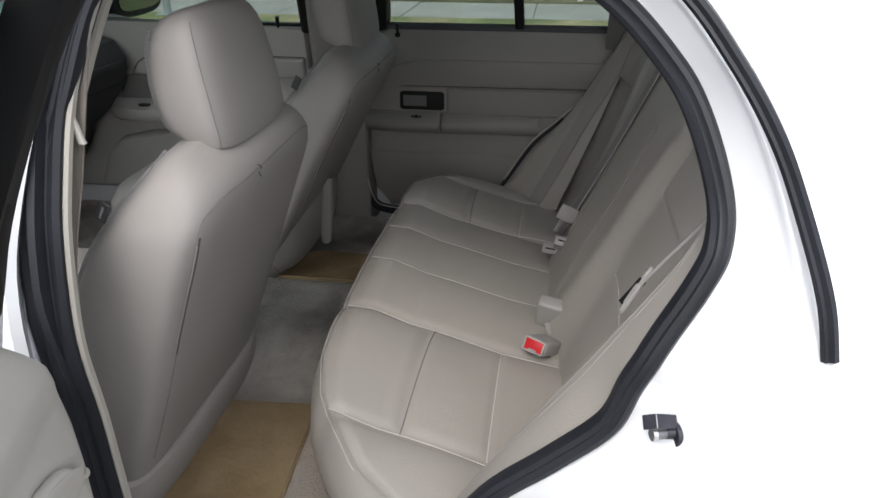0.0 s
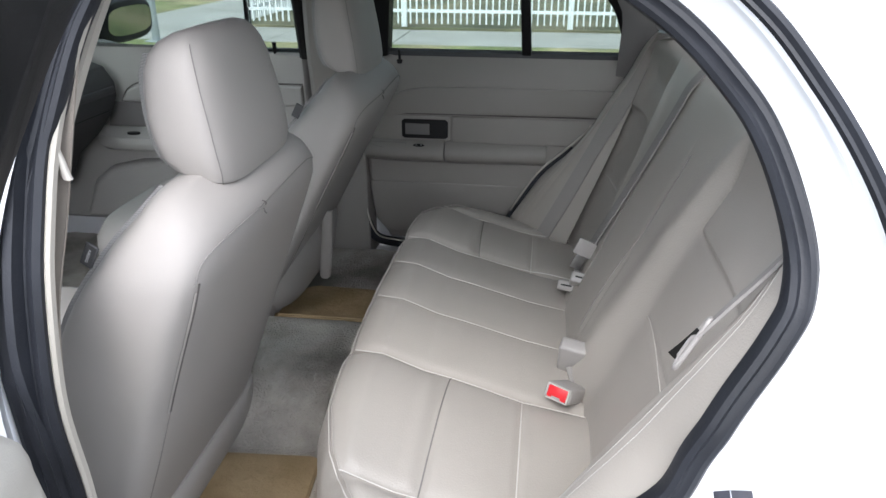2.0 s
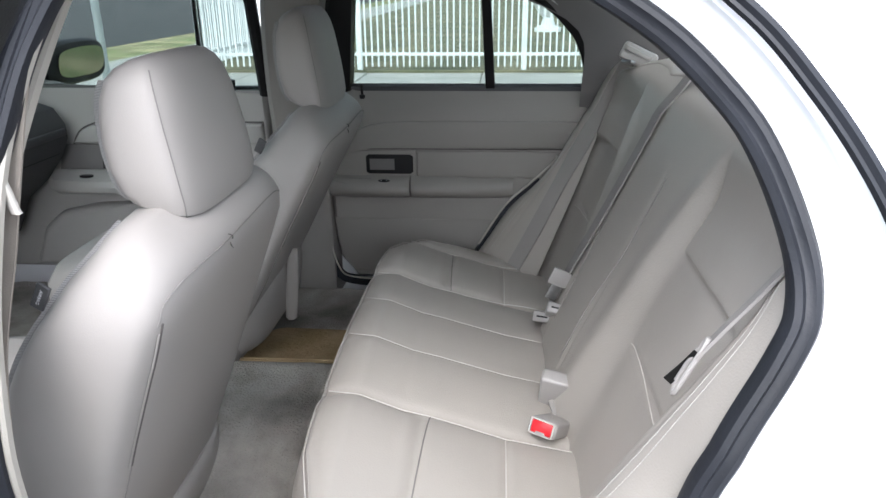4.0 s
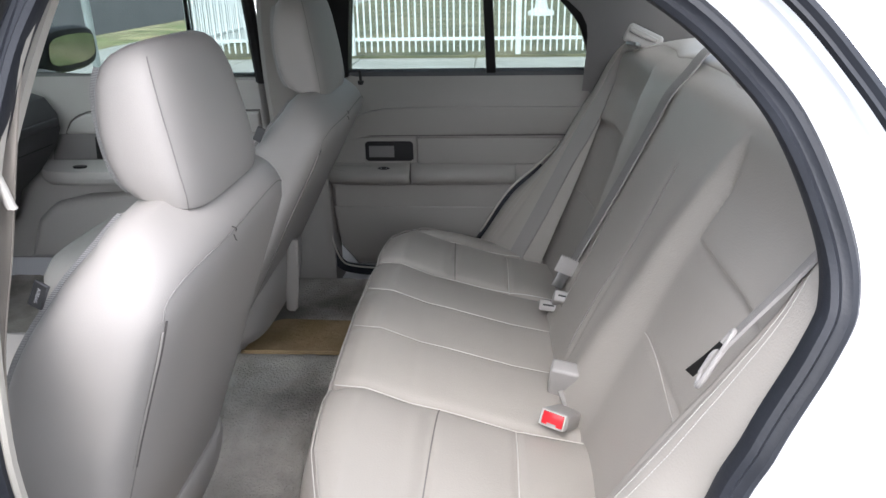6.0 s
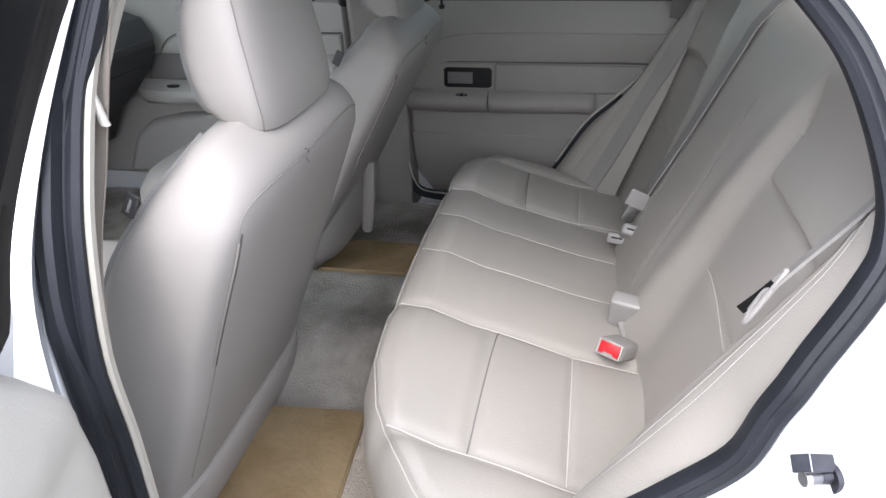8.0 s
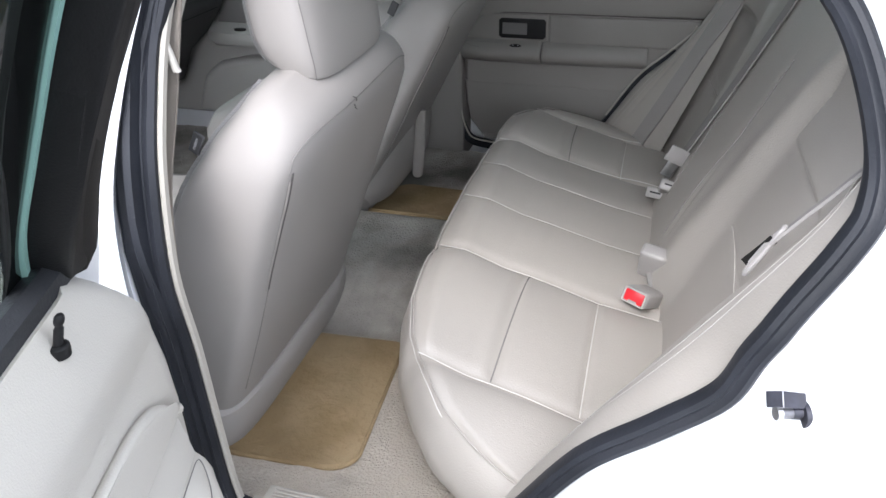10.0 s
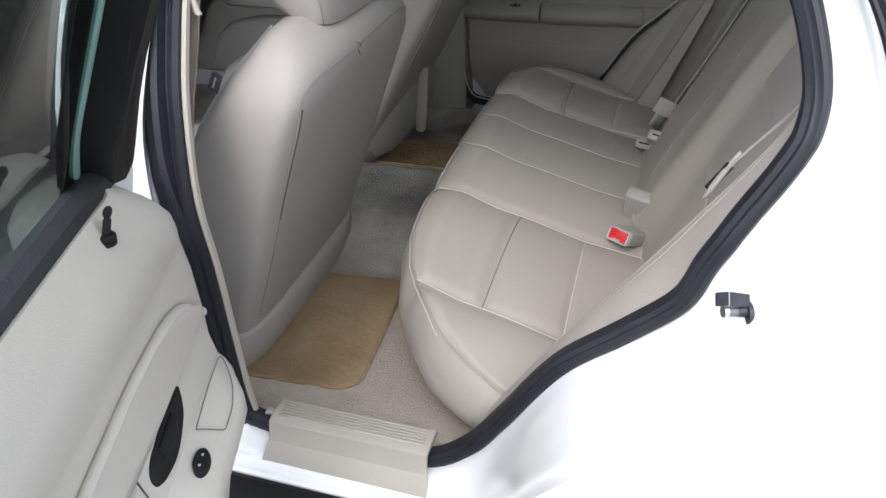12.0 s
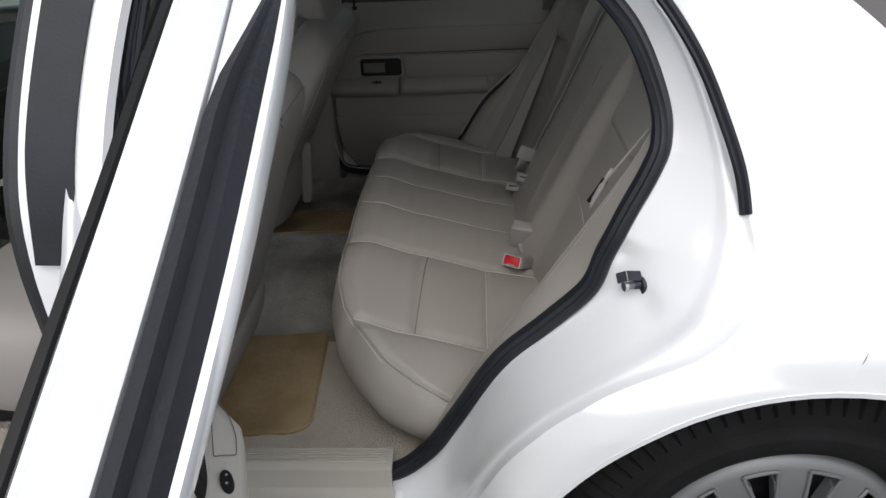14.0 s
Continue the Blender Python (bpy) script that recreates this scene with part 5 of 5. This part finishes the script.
    gl.visible_shadow = not near
    if near:
        part("glass_edge", sweep(spline([place(u, z, -0.036) for u, z in ((-0.048, 0.960), (-0.005, 1.03), (0.016, 1.098), (0.027, 1.14), (0.036, 1.175), (0.042, 1.21), (0.045, 1.25))], 5), [(-0.0045, -0.003), (0.0045, -0.003), (0.0045, 0.002), (-0.0045, 0.002)], wdir), GLASSEDGE, gl, "pale green glass edge")
        # black strip behind the pane paints the channel's dark reflection
        part("reflection_strip", sweep(spline([place(u, z, -0.044) for u, z in ((-0.040, 0.960), (-0.020, 1.017), (0.022, 1.093), (0.042, 1.138), (0.052, 1.18), (0.058, 1.25))], 5), [(-0.030, -0.003), (0.024, -0.003), (0.024, 0.002), (-0.030, 0.002)], wdir), BLACK, d, "black strip painting the channel's dark reflection")
    if near:
        # top of the window frame: rubber edge, white flange, grey run
        for nm, mat_, lab, z0, z1, w in (("header_flange", PAINT, "white painted top flange", 0.0, 0.017, 0.0015), ("header_run", GREYTRIM, "grey glass run along the top", -0.011, 0.0, -0.001), ("header_seal", SEAL, "grey rubber top seal", 0.017, 0.034, -0.001)):
            rings = []
            for u in [lerp(-0.030, 0.300, i / 24) for i in range(25)]:
                zb = 1.280 - 0.105 * (u - 0.035) - 0.5 * max(0.0, -u) ** 1.2 + 0.016 * smooth01(0.25, 0.30, u)
                rings.append([place(u, zb + a, w + b) for a, b in ((z0, -0.022), (z0, -0.002), (z0 + 0.002, 0.0), (z1 - 0.002, 0.0), (z1, -0.002), (z1, -0.022))])
            part(nm, loft(rings), mat_, d, lab)
    return d


rear_door("rear_door", "open white rear door with a beige inner panel", near_place, True)
rear_door("rear_door", "closed far rear door, its padded panel coloured darker for shade", far_place, False)

# far front door
ffd = thing("front_door", "closed front passenger door, its beige panel coloured darker for shade", "car door", (-1.0, 0.74, 0.42))
fp = lambda x, z, d: Vector((x, 0.745 - d - 0.0532 * (z - 0.42), z))
# panel parts share a vinyl whose colour includes the far side's shade
part("inner_panel", plate([(-1.50, 0.42), (-0.545, 0.42), (-0.530, 0.60), (-0.525, 0.972), (-1.10, 0.976), (-1.20, 1.0), (-1.50, 0.99)], fp, -0.05, 0.0, 0.012, 3), SHADEDFRONT, ffd)
part("upper_pad", plate([(-1.105, 0.818), (-0.54, 0.818), (-0.54, 0.878), (-0.98, 0.878), (-1.043, 0.870), (-1.082, 0.849)], fp, -0.002, 0.015, 0.008, 3), SHADEDFRONT, ffd, "padded insert")
# dark tube for the shade under the padded insert's upper edge
part("groove_shade", tube(spline([fp(x, z, 0.004) for x, z in ((-1.108, 0.815), (-1.085, 0.851), (-1.045, 0.873), (-0.985, 0.8805), (-0.75, 0.881), (-0.54, 0.881))], 5), 0.0022, n=6), SEAMDARK, ffd, "dark line painting the shade in a groove")
part("switch_plate", plate([(-1.166, 0.738), (-0.86, 0.738), (-0.86, 0.814), (-1.146, 0.814)], fp, -0.002, 0.005, 0.003), GREYTRIM, ffd, "grey wood-grain plate")
part("handle_bezel", plate([(-1.032, 0.742), (-0.90, 0.742), (-0.90, 0.806), (-1.024, 0.806)], fp, 0.002, 0.012, 0.004), BLACK, ffd, "black door handle")
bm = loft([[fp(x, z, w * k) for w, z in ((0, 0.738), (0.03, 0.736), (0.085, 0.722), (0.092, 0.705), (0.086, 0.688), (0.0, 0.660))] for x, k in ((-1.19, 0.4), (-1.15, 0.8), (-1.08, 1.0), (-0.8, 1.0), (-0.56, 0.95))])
arm = part("armrest", bm, SHADEDFRONT, ffd, "beige armrest")
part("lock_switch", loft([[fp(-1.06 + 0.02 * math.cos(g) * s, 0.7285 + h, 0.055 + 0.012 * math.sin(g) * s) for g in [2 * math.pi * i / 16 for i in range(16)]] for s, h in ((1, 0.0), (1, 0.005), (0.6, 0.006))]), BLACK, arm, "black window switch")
part("map_pocket", plate([(-1.29, 0.44), (-0.56, 0.44), (-0.56, 0.640), (-0.96, 0.642), (-1.075, 0.636), (-1.177, 0.612), (-1.235, 0.565)], fp, -0.002, 0.045, 0.02, 3), SHADEDFRONT, ffd, "map pocket")
part("belt_seal", box(-1.15, -0.52, 0.722, 0.745, 0.955, 0.981, 0.006), RUBBER, ffd)
part("rear_frame", tube(spline([(-0.525, 0.715, 0.96), (-0.515, 0.648, 1.12), (-0.50, 0.56, 1.30)], 6), 0.016, n=8), BLACK, ffd, "black window frame")
part("lock_pin", rod((-0.615, 0.722, 0.96), (-0.615, 0.718, 0.999), 0.005, 0.006, 10), BLACK, ffd)
gl = part("window_glass", thicken(grid(lambda a, b: (lerp(lerp(-1.50, -1.10, b), -0.525, a), lerp(0.725, 0.565, b), lerp(0.965, 1.30, b)), 4, 4), 0.004), GLASS, ffd, "green-tinted door glass")
gl.visible_shadow = False

# wing mirror outside the passenger window
wm = thing("wing_mirror", "black wing mirror with a reflecting glass", "mirror", (-1.2, 0.95, 0.99))
rings = []
for x, k in ((-1.155, 0.86), (-1.165, 0.97), (-1.185, 1.0), (-1.23, 0.95), (-1.27, 0.75), (-1.29, 0.45)):
    rings.append([Vector((x, 0.909 + 0.166 * k * math.copysign(abs(math.cos(g)) ** 0.6, math.cos(g)), 1.030 + 0.066 * k * math.copysign(abs(math.sin(g)) ** 0.6, math.sin(g)))) for g in [2 * math.pi * i / 32 for i in range(32)]])
part("housing", loft(rings), BLACK, wm)
bm = bmesh.new()
bm.faces.new([bm.verts.new((-1.149 + 0.0052 * math.copysign(abs(math.sin(g)) ** 0.6, math.sin(g)), 0.912 + 0.126 * math.copysign(abs(math.cos(g)) ** 0.6, math.cos(g)), 1.030 + 0.043 * math.copysign(abs(math.sin(g)) ** 0.6, math.sin(g)))) for g in [2 * math.pi * i / 32 for i in range(32)]])
part("mirror_glass", bm, MIRROR, wm, "silvered mirror glass")
part("arm", box(-1.25, -1.19, 0.76, 0.90, 0.975, 1.0, 0.01), BLACK, wm)

# dashboard
dash = thing("dashboard", "dark vinyl dashboard across the front of the cabin", "dashboard", (-1.45, 0, 0.6))
sec = [(-1.66, 0.93), (-1.35, 0.955), (-1.20, 0.950), (-1.125, 0.925), (-1.098, 0.88), (-1.098, 0.84), (-1.125, 0.785), (-1.18, 0.72), (-1.25, 0.66), (-1.30, 0.56), (-1.66, 0.54)]
part("dash_body", loft([[Vector((x, y, z)) for x, z in sec] for y in (-0.68, -0.3, 0.3, 0.68)]), DASH, dash)
part("glovebox_line", tube([(-1.121, y, 0.80) for y in (0.15, 0.4, 0.66)], 0.004, n=6), BLACK, dash)
part("trim_strip", box(-1.12, -1.090, -0.66, 0.67, 0.850, 0.872, 0.006), DASH, dash)
# ---- belts and buckles on the rear bench ----
def strap(pts, width, mat_, parent, side, name="webbing", thick=0.0016, lab=""):
    """A flat strap along pts, its width along side."""
    pts = spline(pts, 10)
    bm = bmesh.new()
    s = Vector(side).normalized() * (width / 2)
    rows = []
    for i, p in enumerate(pts):
        t = (pts[min(i + 1, len(pts) - 1)] - pts[max(i - 1, 0)]).normalized()
        n = t.cross(s).normalized() * thick
        rows.append([bm.verts.new(q) for q in (p - s - n, p + s - n, p + s + n, p - s + n)])
    for r, q in zip(rows, rows[1:]):
        for j in range(4):
            bm.faces.new((r[j], r[(j + 1) % 4], q[(j + 1) % 4], q[j]))
    bm.faces.new(rows[0])
    bm.faces.new(rows[-1])
    return part(name, bm, mat_, parent, lab)


def on_back(y, z, lift=0.006):
    return (min(back_x(y + o, z) for o in (-0.024, -0.012, 0.0, 0.012, 0.024)) - lift, y, z)


def shoulder_belt(y0, y1, label):
    b = thing("seat_belt", label, "seat belt", on_back(y0, 1.06), "rear seat belts")
    head, foot = Vector(on_back(y0, 1.06, 0.005)), Vector(on_back(y1, 0.60, 0.005))
    pts = []
    for k in [i / 12 for i in range(13)]:
        p = head.lerp(foot, k)
        pts.append((min(p.x, on_back(p.y, p.z, 0.005)[0]), p.y, p.z))
    pts = [(0.60, y0, 1.085), (0.52, y0, 1.105), (0.475, y0, 1.102)] + pts
    strap(pts, 0.047, WEBBING, b, (0, 1, 0))
    return b


b1 = shoulder_belt(0.082, 0.160, "taupe shoulder belt hanging down the bench's middle")
tongue = part("tongue", box(-0.022, 0.022, -0.004, 0.004, -0.018, 0.018, 0.003), BUCKLE, b1, "plastic and steel belt tongue", m=pose(0.252, 0.125, 0.672, 0, 24, 6))
part("blade", box(-0.011, 0.011, -0.002, 0.002, -0.05, -0.012, 0.001), STEEL, tongue, m=pose(0.252, 0.125, 0.672, 0, 24, 6))
b2 = thing("seat_belt", "taupe shoulder belt along the far bolster of the bench", "seat belt", bolsters[1](1, 0.1), "rear seat belts")
rows = []
bm = bmesh.new()
for i in range(41):
    a = lerp(0.0, 1.0, i / 40)
    p, q = Vector(bolsters[1](a, 0.03)), Vector(bolsters[1](a, 0.36))
    mid = (p + q) / 2
    side = (q - p).normalized() * 0.022
    up = Vector((-0.006, -0.004, 0.002))
    rows.append([bm.verts.new(mid + side * k + up * h) for k, h in ((-1, 1.0), (1, 1.0), (1, 0.6), (-1, 0.6))])
for r, q in zip(rows, rows[1:]):
    for j in range(4):
        bm.faces.new((r[j], r[(j + 1) % 4], q[(j + 1) % 4], q[j]))
part("webbing", bm, WEBBING, b2)
guide = thing("belt_guide", "beige plastic belt guide on the parcel shelf", "belt guide", (0.46, 0.53, 1.05))
GM = pose(0.452, 0.525, 1.088, -8, 24, -20)
body = part("guide_body", box(-0.042, 0.042, -0.024, 0.024, -0.034, 0.010, 0.009, 3), BUCKLE, guide, m=GM)
part("slot", box(-0.030, 0.022, -0.007, 0.007, 0.008, 0.0115, 0.002), BLACK, guide, m=GM)
part("guide_lip", box(-0.034, 0.034, -0.030, -0.018, -0.010, 0.002, 0.004), BUCKLE, guide, m=GM)
part("latch", box(-0.008, 0.008, -0.018, 0.018, -0.004, 0.004, 0.002), STEEL, guide, m=pose(0.420, 0.50, 1.068, 0, 24, 30))

# the near belt: comes over the side pad, tongue parked on the backrest's edge
b3 = thing("seat_belt", "taupe belt with a bright tongue over the bench's side", "seat belt", (0.314, -0.555, 0.83), "rear seat belts")
upper = [(0.326, -0.597, 0.890), (0.348, -0.602, 0.925), (0.375, -0.609, 0.967), (0.402, -0.618, 1.015), (0.415, -0.622, 1.04)]
strap(upper, 0.030, WEBBING, b3, (0.35, 0.9, -0.1))
lower = [(0.228 + 0.40 * (z - 0.53) - 0.014, -y, z) for y, z in ((0.512, 0.53), (0.525, 0.63), (0.545, 0.764), (0.574, 0.845), (0.582, 0.868))]
strap(lower, 0.010, WEBBING, b3, (0.35, 0.9, -0.1), "webbing_edge")
loop_a, loop_b = Vector((0.332, -0.603, 0.910)), Vector((0.304, -0.600, 0.848))
across = Vector((0.30, 0.90, 0.10)).normalized() * 0.0095
loop = [loop_a, loop_a.lerp(loop_b, 0.12) + across * 0.7, loop_a.lerp(loop_b, 0.5) + across, loop_a.lerp(loop_b, 0.88) + across * 0.9, loop_b, loop_a.lerp(loop_b, 0.88) - across * 0.9, loop_a.lerp(loop_b, 0.5) - across * 0.8, loop_a.lerp(loop_b, 0.12) - across * 0.5]
tb = part("tongue_body", tube(spline(loop, 5, True), 0.0030, True, 8), BUCKLE, b3, "pale plastic tongue loop")
part("tongue_bridge", tube([loop_a.lerp(loop_b, 0.3) + across, loop_a.lerp(loop_b, 0.62) + across * 1.3, loop_a.lerp(loop_b, 0.9) + across], 0.0040, n=8), BUCKLE, tb)
tip = Vector((0.309, -0.557, 0.836))
strap([tip, tip.lerp(loop_a.lerp(loop_b, 0.30), 0.5), loop_a.lerp(loop_b, 0.30) + across * 0.4], 0.0105, BLACK, tb, (0.73, -0.39, -0.56), "blade", 0.0012, "dark steel tongue blade")
strap([tip.lerp(loop_a, 0.05) + Vector((-0.0016, -0.0010, 0.0012)), tip.lerp(loop_a, 0.12) + Vector((-0.0016, -0.0010, 0.0012))], 0.007, STEEL, tb, (0.73, -0.39, -0.56), "blade_slot", 0.0004)


def buckle(place_m, label, red, upright=False):
    k = thing("belt_buckle", label, "buckle", place_m.translation, "rear belt buckles")
    body = part("housing", box(-0.021, 0.021, -0.034, 0.034, -0.012, 0.012, 0.005, 3), BUCKLE, k, m=place_m)
    if red:
        part("button", box(-0.0155, 0.0155, -0.0375, -0.030, -0.0095, 0.0085, 0.002), RED, body, "red release button", m=place_m)
        part("notch", box(-0.007, 0.007, -0.0380, -0.030, -0.0095, -0.0060, 0.0005, 1), BUCKLE, body, m=place_m)
        for x in (-0.0172, 0.0172):
            part("rim", box(x - 0.0014, x + 0.0014, -0.0370, -0.030, -0.0110, 0.0105, 0.0005, 1), STITCH, body, "pale rim", m=place_m)
        for z in (-0.0108, 0.0098):
            part("rim", box(-0.0160, 0.0160, -0.0370, -0.030, z - 0.0011, z + 0.0011, 0.0005, 1), STITCH, body, "pale rim", m=place_m)
    elif upright:
        part("slot", box(-0.014, 0.014, 0.0300, 0.0365, -0.008, 0.0095, 0.001, 1), BLACK, body, "dark slot", m=place_m)
    elif not upright:
        part("slot", box(-0.012, 0.012, -0.0350, -0.030, -0.001, 0.0025, 0.0005, 1), BLACK, body, "dark tongue slot", m=place_m)
    return k


buckle(pose(0.216, -0.226, 0.549, -26, 2, -30) @ Matrix.Scale(1.16, 4), "taupe belt buckle with a red button on the cushion", True)
buckle(pose(0.226, -0.150, 0.570, -70, 6, -14) @ Matrix.Scale(1.22, 4), "taupe belt buckle standing against the backrest", False, True)
buckle(pose(0.246, 0.118, 0.600, -35, 10, -8), "taupe belt buckle between cushion and backrest", False)
buckle(pose(0.228, 0.160, 0.565, -25, 0, -18), "taupe belt buckle lying at the backrest's foot", False)
st = thing("buckle_stalk", "taupe webbing stalk of a belt buckle", "strap", (0.236, -0.178, 0.53))
strap([(0.228, -0.158, 0.560), (0.236, -0.178, 0.546), (0.246, -0.200, 0.530)], 0.030, WEBBING, st, (1, 0.4, 0.1))

# belt loop and guide on the near centre pillar
pg = thing("pillar_belt", "beige belt guide and webbing on the centre pillar", "seat belt", (-0.40, -0.63, 1.0))
strap([(-0.335, -0.545, 1.27), (-0.354, -0.587, 1.16), (-0.374, -0.630, 1.0), (-0.405, -0.648, 0.85), (-0.43, -0.650, 0.60), (-0.44, -0.650, 0.45)], 0.036, BELTBROWN, pg, (1, 0.1, 0.1), lab="brown belt webbing")
part("hook", loft([super_ring(-0.352 + o, -0.632, z, 0.0045, 0.004, n=14) for z, o in ((1.085, -0.003), (1.075, -0.001), (1.060, 0.003), (1.045, 0.006), (1.041, 0.008))]), TRIM, pg, "pale plastic hook")

# ---- rear wheel ----
WX, WY, WZ = 0.578, -0.862, 0.354
rear_wheel = thing("wheel", "black tyre with a slotted silver wheel cover", "wheel", (WX, WY, WZ))
prof = [(0.200, 0.040), (0.207, 0.022), (0.217, 0.008), (0.235, -0.002), (0.248, -0.003), (0.256, 0.002), (0.260, 0.0075), (0.276, 0.009), (0.292, 0.015), (0.296, 0.0165), (0.302, 0.020), (0.308, 0.0245), (0.314, 0.030), (0.319, 0.037), (0.323, 0.048), (0.326, 0.060), (0.328, 0.075), (0.329, 0.12), (0.328, 0.165), (0.318, 0.20), (0.28, 0.215), (0.19, 0.20)]


def lathe(prof_, n, dent=None):
    def f(a, b):
        r, y = prof_[round(b * (len(prof_) - 1))]
        k = round(a * n)
        r += 0.0135 * smooth01(0.20, 0.30, r)
        if dent:
            r, y = dent(r, y, k)
        g = 2 * math.pi * a
        return (WX + r * math.cos(g), WY + y, WZ + r * math.sin(g))
    return grid(f, n, len(prof_) - 1, closed_u=True)


def tread(r, y, k):
    cut_ = k % 6 == 0 and r > 0.300 and y < 0.07
    return (r - 0.007, y + 0.008) if cut_ else (r, y)


part("tyre", lathe(prof, 480, tread), TYRE, rear_wheel, "black tyre with ribbed shoulder", smooth=30)
for y in (0.085, 0.12, 0.155):
    part("tread_groove", lathe([(0.3295, y - 0.004), (0.3305, y), (0.3295, y + 0.004)], 120), BLACK, rear_wheel)
# wheel cover with slots
cover = bmesh.new()
NS, RC = 12, 0.206


def cover_y(r):
    return table(r, (0.0, 0.008), (0.05, 0.006), (0.075, 0.010), (0.10, 0.006), (0.165, 0.010), (0.190, 0.016), (0.198, 0.022), (0.206, 0.034))


NA, NR = NS * 16, 24
vs = [[cover.verts.new((WX + r * math.cos(g), WY + cover_y(r), WZ + r * math.sin(g))) for r in [RC * j / NR + 0.0005 for j in range(NR + 1)]] for g in [2 * math.pi * i / NA for i in range(NA)]]
for i in range(NA):
    for j in range(NR):
        a = abs((i % 16) - 7.5)
        if not (12 <= j <= 20 and a < 2.6 + 0.14 * (j - 12)):
            cover.faces.new((vs[i][j], vs[(i + 1) % NA][j], vs[(i + 1) % NA][j + 1], vs[i][j + 1]))
bmesh.ops.delete(cover, geom=[v for v in cover.verts if not v.link_faces], context="VERTS")
bmesh.ops.recalc_face_normals(cover, faces=cover.faces)
ext = bmesh.ops.extrude_edge_only(cover, edges=[e for e in cover.edges if e.is_boundary])
bmesh.ops.translate(cover, vec=(0, 0.022, 0), verts=[g for g in ext["geom"] if isinstance(g, bmesh.types.BMVert)])
wc = part("wheel_cover", cover, COVERSILVER, rear_wheel, "silver plastic wheel cover")
for i in range(NS):
    g0 = 2 * math.pi * (16 * i + 8) / NA
    w = RC / NR
    o = []
    for r, s in ((12.0 * w, -2.7), (12.0 * w, 2.7), (16 * w, 3.4), (20.6 * w, 4.1), (21.2 * w, 3.4), (21.2 * w, -3.4), (20.6 * w, -4.1), (16 * w, -3.4)):
        g = g0 + s * 2 * math.pi / NA
        o.append((WX + r * math.cos(g), WY + cover_y(r) - 0.002, WZ + r * math.sin(g)))
    part("slot_rim", tube(spline(o, 4, True), 0.0032, True, 8), COVERSILVER, wc)
part("rim_disc", lathe([(0.02, 0.07), (0.10, 0.065), (0.17, 0.06), (0.19, 0.07)], 40), DARKSTEEL, rear_wheel, "dark steel rim")
